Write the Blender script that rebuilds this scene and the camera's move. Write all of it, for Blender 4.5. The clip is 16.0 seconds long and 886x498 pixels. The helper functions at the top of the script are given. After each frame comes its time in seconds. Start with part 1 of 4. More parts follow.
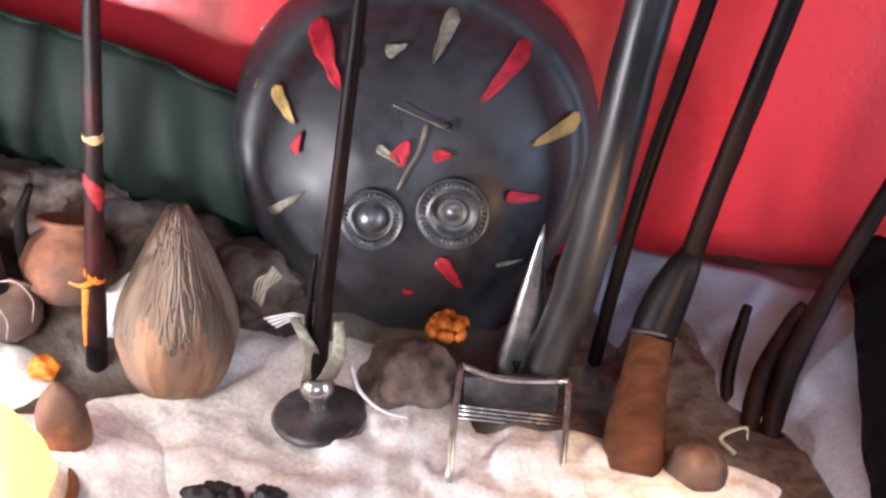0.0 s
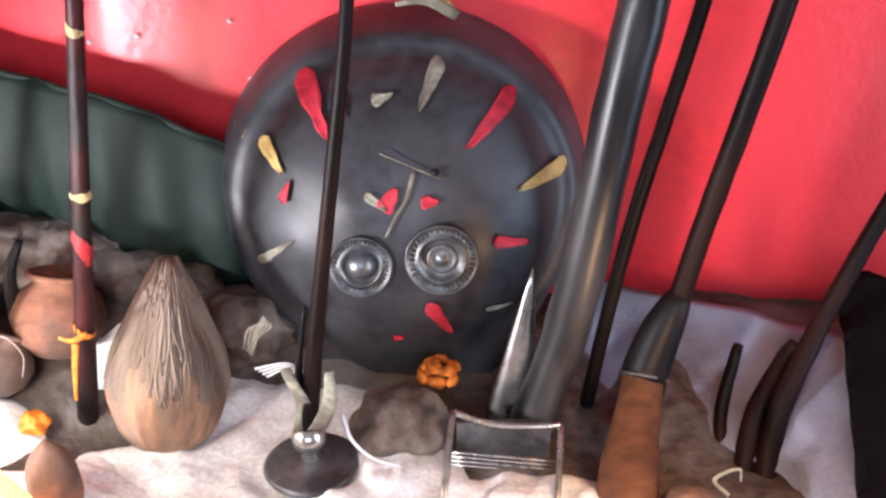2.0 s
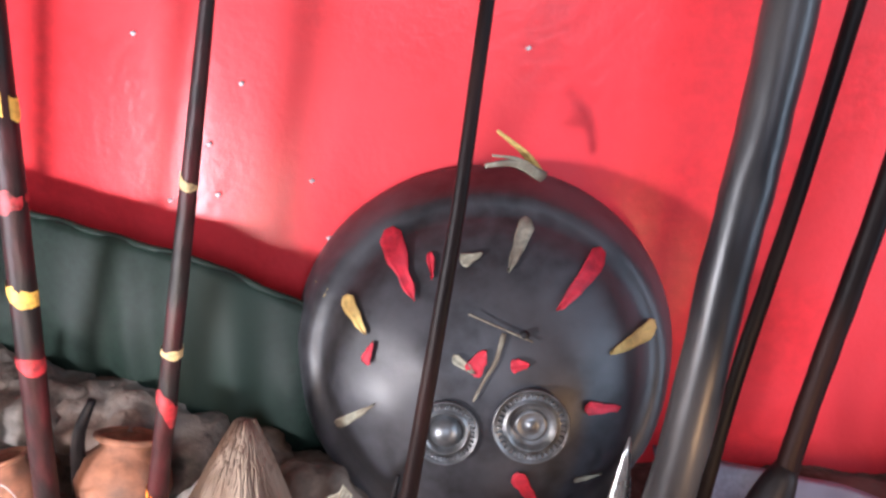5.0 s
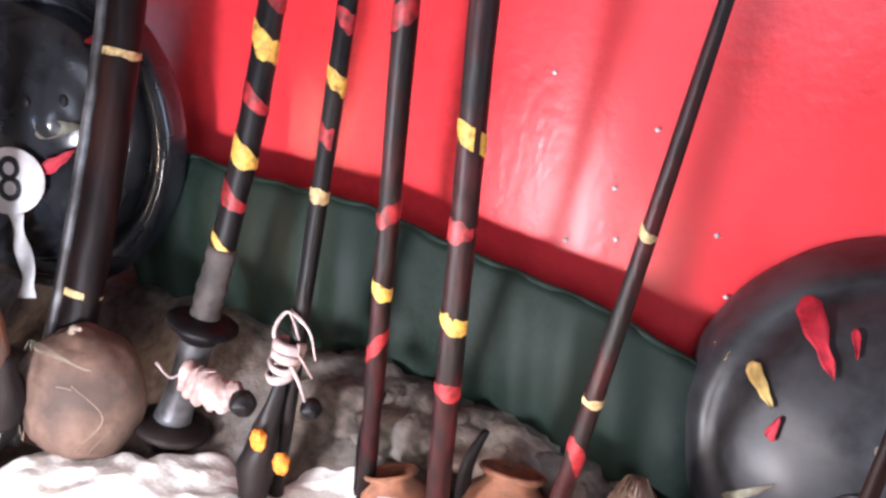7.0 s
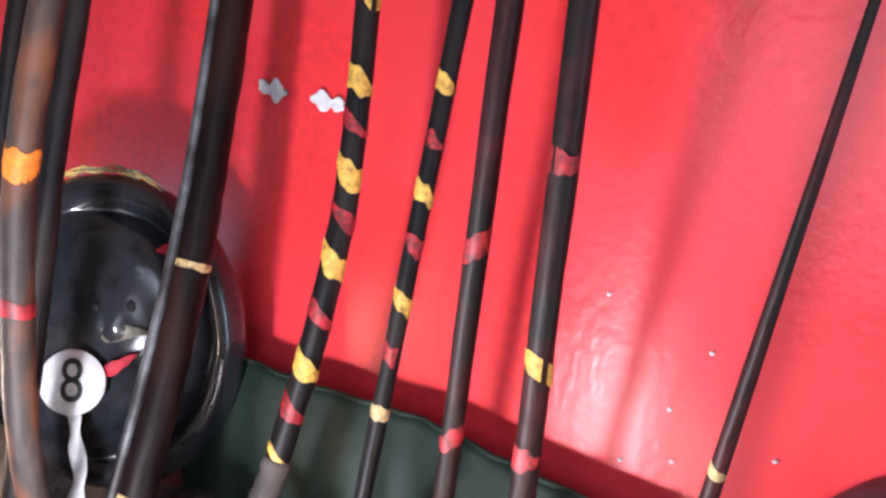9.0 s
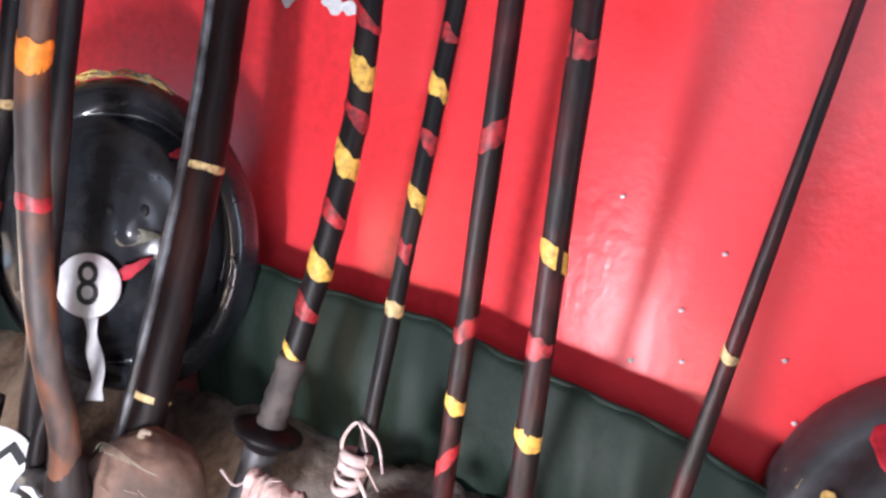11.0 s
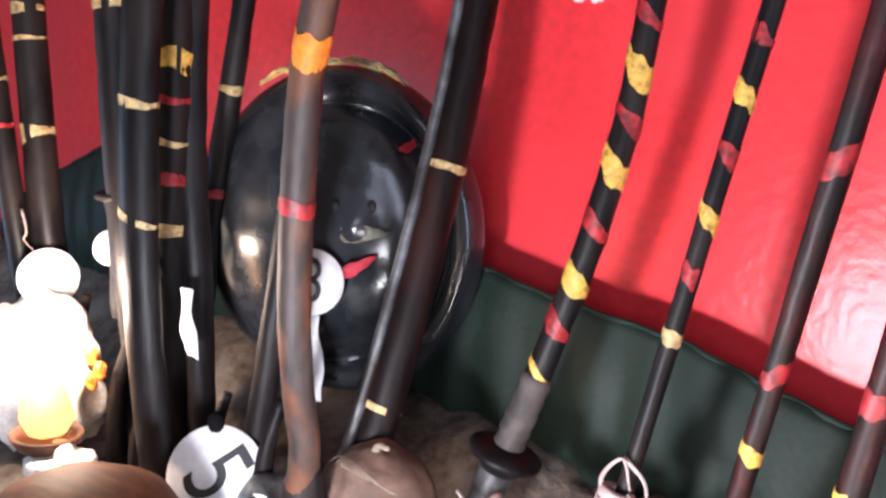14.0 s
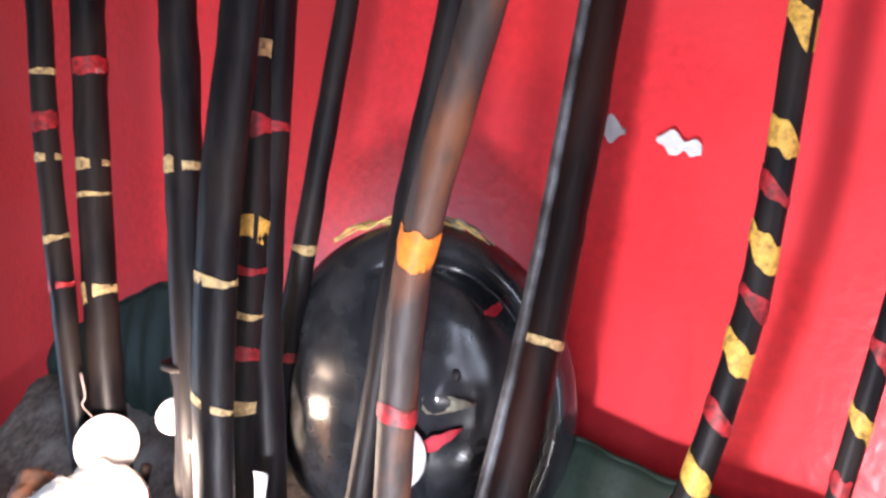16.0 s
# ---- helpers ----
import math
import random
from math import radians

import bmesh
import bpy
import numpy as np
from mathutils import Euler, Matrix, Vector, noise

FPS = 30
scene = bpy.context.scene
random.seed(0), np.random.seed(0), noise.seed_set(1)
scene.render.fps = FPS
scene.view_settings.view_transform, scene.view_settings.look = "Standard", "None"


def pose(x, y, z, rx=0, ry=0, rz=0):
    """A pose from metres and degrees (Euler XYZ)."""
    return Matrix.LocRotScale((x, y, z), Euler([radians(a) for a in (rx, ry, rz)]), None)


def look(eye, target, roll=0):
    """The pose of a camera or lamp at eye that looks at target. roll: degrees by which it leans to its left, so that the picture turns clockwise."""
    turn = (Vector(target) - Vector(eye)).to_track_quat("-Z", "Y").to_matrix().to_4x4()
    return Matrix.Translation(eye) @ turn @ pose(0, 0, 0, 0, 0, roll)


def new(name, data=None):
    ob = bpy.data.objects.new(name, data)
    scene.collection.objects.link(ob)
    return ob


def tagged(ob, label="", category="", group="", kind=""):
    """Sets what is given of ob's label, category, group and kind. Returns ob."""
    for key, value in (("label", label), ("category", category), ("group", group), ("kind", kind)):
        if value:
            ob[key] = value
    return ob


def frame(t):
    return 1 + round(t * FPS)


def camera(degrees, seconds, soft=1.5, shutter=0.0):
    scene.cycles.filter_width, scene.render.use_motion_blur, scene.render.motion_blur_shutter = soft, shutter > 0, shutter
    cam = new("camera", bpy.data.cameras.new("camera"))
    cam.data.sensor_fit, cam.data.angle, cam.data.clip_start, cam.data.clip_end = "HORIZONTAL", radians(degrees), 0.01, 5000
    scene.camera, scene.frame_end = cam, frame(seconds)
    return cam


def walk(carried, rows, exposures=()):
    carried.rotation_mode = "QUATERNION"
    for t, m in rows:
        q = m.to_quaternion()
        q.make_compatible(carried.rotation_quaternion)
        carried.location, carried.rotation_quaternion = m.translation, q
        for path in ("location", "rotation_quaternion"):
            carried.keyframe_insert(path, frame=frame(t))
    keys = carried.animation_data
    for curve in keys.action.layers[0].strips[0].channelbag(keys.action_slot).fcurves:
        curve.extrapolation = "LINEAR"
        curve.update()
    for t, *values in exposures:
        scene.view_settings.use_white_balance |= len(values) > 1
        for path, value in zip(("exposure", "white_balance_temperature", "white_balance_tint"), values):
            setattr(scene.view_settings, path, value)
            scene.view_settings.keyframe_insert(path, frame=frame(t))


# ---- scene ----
cam = camera(50.6, 16.0, soft=2.6)
METRES, EYE, TILT, LEAN, TURN = 0.95, 0.72, -30.0, 0.0, 0.0
ROWS = [
    (0.0, 0.0, 0.0, 0.0, 0.0, -0.0, 0.0),
    (0.5, 0.0071, -0.0147, -0.0047, -0.2, 0.24, 0.53),
    (1.0, 0.0074, -0.0059, -0.0075, -0.16, 0.24, 0.81),
    (1.5, 0.005, -0.0017, 0.0047, -0.15, -0.0, 1.06),
    (2.0, 0.0106, -0.0039, 0.0237, -0.14, 1.63, 1.16),
    (2.5, 0.0153, -0.0124, 0.0465, -0.31, 4.6, 1.67),
    (3.0, 0.0167, -0.0154, 0.0694, -0.68, 11.15, 2.09),
    (3.2, 0.0176, -0.0227, 0.068, -0.9851, 14.634, 2.3277),
    (3.7, 0.008, -0.012, 0.066, -1.0, 18.4, 2.2),
    (4.5, -0.05, 0.018, 0.04, -0.4, 14.2, 0.9),
    (5.3, -0.1051, 0.0379, 0.0142, 1.4974, 10.7038, -0.6989),
    (5.5, -0.1132, 0.0414, 0.0087, 3.56, 10.03, -2.41),
    (6.0, -0.1748, 0.0489, 0.0032, 8.71, 9.16, -5.82),
    (6.5, -0.2202, 0.0504, 0.0047, 12.08, 8.63, -7.81),
    (7.0, -0.2535, 0.0394, 0.0349, 14.82, 12.73, -9.66),
    (7.5, -0.2696, 0.0267, 0.034, 15.78, 15.84, -11.02),
    (8.0, -0.2826, 0.0125, 0.0429, 16.05, 17.95, -11.47),
    (8.5, -0.2846, -0.0034, 0.0605, 16.13, 21.5, -11.71),
    (8.7, -0.2856, -0.0056, 0.06, 15.9815, 22.8473, -11.5193),
    (9.6, -0.285, -0.008, 0.052, 16.0, 24.2, -11.6),
    (10.8, -0.2851, -0.0059, 0.0283, 16.0565, 21.6983, -11.7758),
    (11.0, -0.29, 0.0072, 0.0176, 16.3, 19.65, -11.92),
    (11.5, -0.3137, 0.0178, -0.0056, 16.6, 17.03, -12.34),
    (12.0, -0.345, 0.02, -0.0269, 17.78, 14.84, -13.06),
    (12.5, -0.3693, 0.0183, -0.0285, 19.67, 13.78, -14.31),
    (13.0, -0.3998, 0.0059, -0.0019, 21.62, 14.33, -15.31),
    (13.5, -0.4409, 0.0024, 0.0287, 22.21, 15.64, -16.05),
    (14.0, -0.4953, 0.015, 0.055, 22.35, 16.23, -16.47),
    (14.5, -0.5485, 0.0324, 0.0782, 22.61, 17.17, -16.93),
    (15.0, -0.5807, 0.0336, 0.1118, 23.28, 18.13, -17.09),
    (15.5, -0.6094, 0.0307, 0.1333, 23.92, 18.72, -16.61),
    (16.0, -0.6233, 0.0152, 0.1632, 24.15, 20.81, -16.51),
]
EXPOSURES = [(0.0, 0.02, 5900, 14), (1.5, 0.05, 5900, 14), (2.0, 0.36, 5900, 14), (3.2, 0.30, 5900, 14), (5.3, 0.35, 5900, 14), (6.0, 0.40, 5900, 14), (6.5, 0.08, 5900, 14), (8.0, 0.10, 5900, 14), (11.0, -0.05, 5900, 14), (12.0, -0.05, 5900, 14), (14.0, -0.02, 5900, 14), (15.0, 0.1, 5900, 14), (16.0, 0.24, 5900, 14)]
walk(cam, [(t, pose(0, 0, EYE, TILT, LEAN, TURN) @ pose(METRES * x, METRES * y, METRES * z, 90 + pitch, roll, yaw)) for t, x, y, z, yaw, pitch, roll in ROWS], EXPOSURES)

# ---- light ----
scene.view_settings.exposure = 0.0
world = bpy.data.worlds.new("world")
world.use_nodes = True
scene.world = world
world.node_tree.nodes["Background"].inputs[0].default_value = (0.5, 0.6, 0.75, 1)
world.node_tree.nodes["Background"].inputs[1].default_value = 0.25


def lamp(name, kind, m, energy, colour, size):
    data = bpy.data.lights.new(name, kind)
    data.energy, data.color = energy, colour
    if kind == "AREA":
        data.shape, data.size, data.size_y = "RECTANGLE", size[0], size[1]
    else:
        data.shadow_soft_size = size
    ob = new(name, data)
    ob.matrix_world = m
    return ob


# daylight through the doorway behind the viewer and the openings at both sides
lamp("doorway_daylight", "AREA", look((0.05, -2.1, 1.1), (-0.35, 1.1, 0.6)), 23, (0.85, 0.9, 1.0), (1.0, 1.1))
lamp("window_daylight", "AREA", look((-2.6, 0.6, 0.3), (-1.35, 1.15, 0.5)), 6, (0.6, 0.8, 1.0), (0.4, 0.5))
lamp("side_daylight", "AREA", look((1.9, -0.1, 0.45), (-1.0, 1.2, 0.45)), 20, (0.7, 0.86, 1.0), (0.3, 1.6))
# unseen key light before the ledge, set from the wall shadows; no lamp modelled
lamp("unseen_key_light", "POINT", pose(-0.9, 0.22, 0.22), 48, (1.0, 0.96, 0.95), 0.05)
# light of the two burning oil lamps on the ledge
lamp("ledge_glow", "POINT", pose(-0.43, 0.655, 0.26), 3.2, (1.0, 0.84, 0.68), 0.03)
lamp("ledge_glow", "POINT", pose(-1.455, 0.855, 0.41), 10.0, (1.0, 0.74, 0.52), 0.03)
# added fill lights without a flame, to brighten the ash and lower right
lamp("ledge_glow", "POINT", pose(-0.78, 0.70, 0.26), 2.6, (1.0, 0.92, 0.84), 0.03)
lamp("ledge_glow", "POINT", pose(0.26, 0.68, 0.15), 1.5, (1.0, 0.58, 0.26), 0.03)

# ---- materials ----
def material(name, colour, rough=0.6, metal=0.0, vary=0.25, scale=40.0, bump=0.2, other=None, other_scale=8.0, other_edge=(0.45, 0.6), coat=0.0, stretch=(1, 1, 1), emit=0.0, random_tint=0.0, spec=0.5, bump_dist=0.004):
    m = bpy.data.materials.new(name)
    m.use_nodes = True
    nt = m.node_tree
    n, k = nt.nodes, nt.links.new
    b = n["Principled BSDF"]
    b.inputs["Roughness"].default_value, b.inputs["Metallic"].default_value = rough, metal
    b.inputs["Coat Weight"].default_value, b.inputs["Coat Roughness"].default_value = coat, 0.15
    b.inputs["Specular IOR Level"].default_value = spec
    tc, mp = n.new("ShaderNodeTexCoord"), n.new("ShaderNodeMapping")
    mp.inputs["Scale"].default_value = stretch
    k(tc.outputs["Object"], mp.inputs[0])
    fine, coarse = n.new("ShaderNodeTexNoise"), n.new("ShaderNodeTexNoise")
    fine.inputs["Scale"].default_value, coarse.inputs["Scale"].default_value = scale, other_scale
    fine.inputs["Detail"].default_value = coarse.inputs["Detail"].default_value = 5
    for t in (fine, coarse):
        k(mp.outputs[0], t.inputs["Vector"])
    ramp = n.new("ShaderNodeValToRGB")
    lo, hi = [max(0, c * (1 - vary)) for c in colour], [min(1, c * (1 + vary)) for c in colour]
    ramp.color_ramp.elements[0].color, ramp.color_ramp.elements[1].color = (*lo, 1), (*hi, 1)
    ramp.color_ramp.elements[0].position, ramp.color_ramp.elements[1].position = 0.3, 0.7
    k(fine.outputs[0], ramp.inputs[0])
    out = ramp.outputs[0]
    edge = n.new("ShaderNodeMapRange")
    edge.inputs[1].default_value, edge.inputs[2].default_value = other_edge
    k(coarse.outputs[0], edge.inputs[0])
    if other:
        mix = n.new("ShaderNodeMix")
        mix.data_type = "RGBA"
        mix.inputs[7].default_value = (*other, 1)
        k(edge.outputs[0], mix.inputs[0]), k(out, mix.inputs[6])
        out = mix.outputs[2]
    k(out, b.inputs["Base Color"])
    rr = n.new("ShaderNodeMapRange")
    rr.inputs[3].default_value, rr.inputs[4].default_value = max(0.03, rough - 0.08), min(1, rough + 0.1)
    k(coarse.outputs[0], rr.inputs[0]), k(rr.outputs[0], b.inputs["Roughness"])
    if bump:
        bp = n.new("ShaderNodeBump")
        bp.inputs["Strength"].default_value, bp.inputs["Distance"].default_value = bump, bump_dist
        k(fine.outputs[0], bp.inputs["Height"]), k(bp.outputs[0], b.inputs["Normal"])
    if emit:
        b.inputs["Emission Color"].default_value, b.inputs["Emission Strength"].default_value = (*colour, 1), emit
    return m


RED_SHEET = material("red_vinyl", (0.92, 0.046, 0.057), 0.32, vary=0.1, scale=60, bump=0.36, other=(0.9, 0.058, 0.072), other_scale=3, spec=0.5, bump_dist=0.003)
GREEN = material("green_cloth", (0.0095, 0.02, 0.014), 0.6, vary=0.3, scale=120, bump=0.06, other=(0.012, 0.024, 0.018), other_scale=5, spec=0.3)
STONE = material("dusty_stone", (0.095, 0.072, 0.058), 0.9, vary=0.5, scale=55, bump=0.8, other=(0.22, 0.2, 0.18), other_scale=7, other_edge=(0.5, 0.68), bump_dist=0.008)
ROCK = material("brown_rock", (0.12, 0.085, 0.065), 0.9, vary=0.5, scale=45, bump=0.8, other=(0.28, 0.25, 0.22), other_scale=9, other_edge=(0.5, 0.65), bump_dist=0.008)
ASH = material("white_ash", (0.82, 0.81, 0.78), 0.95, vary=0.16, scale=170, bump=0.35, other=(0.58, 0.56, 0.52), other_scale=12, other_edge=(0.56, 0.76), bump_dist=0.0025)
BLACK_STONE = material("oiled_black_stone", (0.032, 0.032, 0.037), 0.42, vary=0.4, scale=60, bump=0.12, other=(0.06, 0.06, 0.068), other_scale=7, spec=0.5)
BLACK_GLOSS = material("polished_black_stone", (0.014, 0.016, 0.02), 0.2, vary=0.4, scale=50, bump=0.08, other=(0.028, 0.03, 0.036), other_scale=9, spec=0.7)
DARK_WOOD = material("dark_lacquered_wood", (0.007, 0.0036, 0.0036), 0.5, vary=0.5, scale=60, bump=0.3, other=(0.022, 0.008, 0.0065), other_scale=14, stretch=(1, 1, 0.25), spec=0.15)
BLACK_LACQUER = material("black_lacquer", (0.0055, 0.0045, 0.0055), 0.48, vary=0.5, scale=60, bump=0.3, other=(0.018, 0.013, 0.012), other_scale=18, stretch=(1, 1, 0.3), spec=0.2)
RED_LACQUER = material("dark_red_lacquer", (0.032, 0.005, 0.006), 0.48, vary=0.7, scale=70, bump=0.45, other=(0.009, 0.006, 0.006), other_scale=22, other_edge=(0.42, 0.58), stretch=(1, 1, 0.35), spec=0.28)
RUST = material("rusty_brown_wood", (0.03, 0.019, 0.016), 0.6, vary=0.6, scale=50, bump=0.5, other=(0.13, 0.042, 0.014), other_scale=20, other_edge=(0.46, 0.64), stretch=(1, 1, 0.4))
PIPE = material("black_iron_pipe", (0.011, 0.011, 0.013), 0.36, metal=0.0, vary=0.5, scale=50, bump=0.25, other=(0.05, 0.046, 0.045), other_scale=12, stretch=(1, 1, 0.3))
GREY_IRON = material("grey_iron", (0.16, 0.16, 0.17), 0.42, metal=0.6, vary=0.35, scale=60, bump=0.2, other=(0.05, 0.045, 0.045), other_scale=14)
STEEL = material("tarnished_steel", (0.55, 0.54, 0.52), 0.28, metal=0.95, vary=0.2, scale=50, bump=0.06, other=(0.22, 0.2, 0.18), other_scale=20, other_edge=(0.52, 0.66))
SILVER = material("old_silver", (0.2, 0.21, 0.22), 0.38, metal=0.8, vary=0.25, scale=90, bump=0.1, other=(0.12, 0.12, 0.12), other_scale=30)
YELLOW = material("yellow_paint", (0.7, 0.41, 0.07), 0.55, vary=0.3, scale=120, bump=0.2, other=(0.2, 0.09, 0.025), other_scale=130, other_edge=(0.5, 0.78))
TAN = material("faded_yellow_tape", (0.5, 0.36, 0.16), 0.6, vary=0.35, scale=110, bump=0.2, other=(0.14, 0.08, 0.04), other_scale=130, other_edge=(0.45, 0.75))
RED_TAPE = material("red_paint", (0.36, 0.016, 0.022), 0.5, vary=0.4, scale=90, bump=0.2, other=(0.06, 0.008, 0.008), other_scale=110, other_edge=(0.42, 0.75))
PETAL_RED = material("red_petal", (0.6, 0.025, 0.05), 0.6, vary=0.3, scale=120, bump=0.3, other=(0.35, 0.02, 0.04), other_scale=60, other_edge=(0.5, 0.7))
PETAL_YELLOW = material("yellow_petal", (0.7, 0.5, 0.17), 0.6, vary=0.25, scale=120, bump=0.3, other=(0.45, 0.3, 0.12), other_scale=60, other_edge=(0.5, 0.7))
PETAL_ORANGE = material("marigold", (0.68, 0.19, 0.01), 0.6, vary=0.3, scale=120, bump=0.3)
STRAW = material("dry_straw", (0.58, 0.42, 0.13), 0.7, vary=0.3, scale=120, bump=0.2)
LEAF = material("withered_leaf", (0.3, 0.29, 0.22), 0.7, vary=0.4, scale=100, bump=0.3, other=(0.18, 0.15, 0.11), other_scale=30)
HUSK = material("coconut_fibre", (0.2, 0.14, 0.1), 0.9, vary=0.25, scale=60, bump=0.3, other=(0.27, 0.21, 0.16), other_scale=18, stretch=(1, 1, 0.15))
SHELL = material("coconut_shell", (0.3, 0.16, 0.09), 0.75, vary=0.4, scale=70, bump=0.6, other=(0.2, 0.135, 0.095), other_scale=14, stretch=(1, 1, 0.2))
BROWN_SHELL = material("brown_shell", (0.1, 0.036, 0.014), 0.65, vary=0.4, scale=70, bump=0.25, other=(0.045, 0.018, 0.008), other_scale=10, stretch=(0.3, 1, 1), spec=0.25)
CLAY = material("terracotta_clay", (0.24, 0.1, 0.055), 0.8, vary=0.35, scale=60, bump=0.4, other=(0.12, 0.065, 0.045), other_scale=16)
CLAY_DARK = material("smoked_clay", (0.15, 0.09, 0.065), 0.75, vary=0.4, scale=50, bump=0.4, other=(0.07, 0.045, 0.035), other_scale=12)
PAPER = material("white_paper", (0.8, 0.8, 0.82), 0.7, vary=0.08, scale=80, bump=0.1, other=(0.62, 0.61, 0.62), other_scale=30, other_edge=(0.5, 0.75))
RIBBON = material("pale_pink_ribbon", (0.4, 0.31, 0.3), 0.65, vary=0.2, scale=120, bump=0.3, other=(0.36, 0.25, 0.22), other_scale=30, other_edge=(0.5, 0.7))
OLD_CLOTH = material("dusty_pink_cloth", (0.3, 0.2, 0.18), 0.8, vary=0.3, scale=90, bump=0.3, other=(0.46, 0.39, 0.38), other_scale=28, other_edge=(0.5, 0.62))
GREY_WRAP = material("worn_grey_wrapping", (0.04, 0.033, 0.031), 0.75, vary=0.35, scale=70, bump=0.4, other=(0.07, 0.056, 0.052), other_scale=25)
INK = material("black_ink", (0.012, 0.012, 0.014), 0.6, vary=0.1, bump=0.0)
GREY_CLOTH = material("blue_grey_cloth", (0.19, 0.195, 0.245), 0.8, vary=0.15, scale=160, bump=0.15, other=(0.3, 0.34, 0.45), other_scale=5)
BLACK_CLOTH = material("black_cloth", (0.005, 0.004, 0.005), 0.95, vary=0.3, scale=120, bump=0.3, spec=0.1)
PLASTER = material("limewashed_plaster", (0.4, 0.38, 0.35), 0.9, vary=0.08, scale=30, bump=0.3, other=(0.3, 0.28, 0.25), other_scale=2)
FLOOR_STONE = material("worn_stone_floor", (0.25, 0.22, 0.2), 0.8, vary=0.2, scale=25, bump=0.3, other=(0.18, 0.16, 0.14), other_scale=3)
FLAME = material("flame", (1.0, 0.55, 0.17), 0.5, vary=0.0, bump=0.0, emit=1.8)


# ---- mesh helpers ----
def mesh_of(name, bm, mat, smooth=True):
    bmesh.ops.recalc_face_normals(bm, faces=bm.faces)
    me = bpy.data.meshes.new(name)
    bm.to_mesh(me)
    bm.free()
    me.materials.append(mat)
    if smooth:
        for p in me.polygons:
            p.use_smooth = True
    return me


def part(name, bm, mat, parent, label="", smooth=True):
    ob = new(name, mesh_of(name, bm, mat, smooth))
    ob.parent = parent
    return tagged(ob, label)


def thing(name, label, category, group="", at=(0, 0, 0)):
    ob = new(name)
    ob.empty_display_size = 0.05
    ob.location = at
    return tagged(ob, label, category, group)


def solid(name, bm, mat, label, category, group="", kind="", smooth=True):
    return tagged(new(name, mesh_of(name, bm, mat, smooth)), label, category, group, kind)


def curve_through(pts, n=6):
    """Points of a smooth line through pts (Catmull-Rom)."""
    p = [Vector(a) for a in pts]
    if len(p) == 2:
        return [p[0].lerp(p[1], i / n) for i in range(n + 1)]
    q = [2 * p[0] - p[1], *p, 2 * p[-1] - p[-2]]
    out = []
    for i in range(1, len(q) - 2):
        a, b, c, d = q[i - 1:i + 3]
        for j in range(n):
            t = j / n
            out.append(0.5 * (2 * b + (c - a) * t + (2 * a - 5 * b + 4 * c - d) * t * t + (3 * b - a - 3 * c + d) * t ** 3))
    return out + [p[-1]]


def tube(bm, pts, radii, seg=14, flat=1.0, cap=True, wob=0.0):
    """A tube along pts. radii: one number or one per point; flat: thickness against width."""
    if not hasattr(radii, "__len__"):
        radii = [radii] * len(pts)
    rings, up = [], None
    for i, p in enumerate(pts):
        d = (pts[min(i + 1, len(pts) - 1)] - pts[max(i - 1, 0)]).normalized()
        if up is None:
            ref = Vector((0, 1, 0)) if abs(d.y) < 0.9 else Vector((1, 0, 0))
            up = (ref - d * ref.dot(d)).normalized()
        else:
            up = (up - d * up.dot(d)).normalized()
        side = d.cross(up)
        r = radii[i]
        ring = []
        for j in range(seg):
            a = 2 * math.pi * j / seg
            rr = r * (1 + wob * noise.noise(p * 30 + Vector((math.cos(a), math.sin(a), 0))))
            ring.append(bm.verts.new(p + side * math.cos(a) * rr + up * math.sin(a) * rr * flat))
        rings.append(ring)
    for a, b in zip(rings, rings[1:]):
        for j in range(seg):
            bm.faces.new((a[j], a[(j + 1) % seg], b[(j + 1) % seg], b[j]))
    if cap:
        bm.faces.new(rings[0][::-1])
        bm.faces.new(rings[-1])
    return bm


def lathe(bm, profile, seg=32, m=Matrix.Identity(4), wob=0.0):
    """A turned body: profile of (radius, height)."""
    rings = []
    for r, h in profile:
        if r < 1e-6:
            rings.append([bm.verts.new(m @ Vector((0, 0, h)))])
            continue
        ring = []
        for j in range(seg):
            a = 2 * math.pi * j / seg
            rr = r * (1 + wob * noise.noise(Vector((math.cos(a) * 2, math.sin(a) * 2, h * 30))))
            ring.append(bm.verts.new(m @ Vector((rr * math.cos(a), rr * math.sin(a), h))))
        rings.append(ring)
    for a, b in zip(rings, rings[1:]):
        for j in range(seg):
            k = (j + 1) % seg
            if len(a) == 1 and len(b) > 1:
                bm.faces.new((a[0], b[j], b[k]))
            elif len(b) == 1 and len(a) > 1:
                bm.faces.new((a[j], a[k], b[0]))
            elif len(a) > 1:
                bm.faces.new((a[j], a[k], b[k], b[j]))
    return bm


def blob(bm, centre, size, rough=0.12, freq=3.0, seed=0, sub=4, m=Matrix.Identity(3)):
    made = bmesh.ops.create_icosphere(bm, subdivisions=sub, radius=1)["verts"]
    for v in made:
        d = v.co.normalized()
        s = 1 + rough * noise.noise(d * freq + Vector((seed * 7.1, 3.3, 1.7))) + rough * 0.35 * noise.noise(d * freq * 4 + Vector((seed, 0, 9)))
        v.co = Vector(centre) + m @ Vector((d.x * size[0] * s, d.y * size[1] * s, d.z * size[2] * s))
    return bm


def slab(bm, lo, hi):
    v = [bm.verts.new((x, y, z)) for x in (lo[0], hi[0]) for y in (lo[1], hi[1]) for z in (lo[2], hi[2])]
    for f in ((0, 1, 3, 2), (4, 6, 7, 5), (0, 4, 5, 1), (2, 3, 7, 6), (0, 2, 6, 4), (1, 5, 7, 3)):
        bm.faces.new([v[i] for i in f])
    return bm


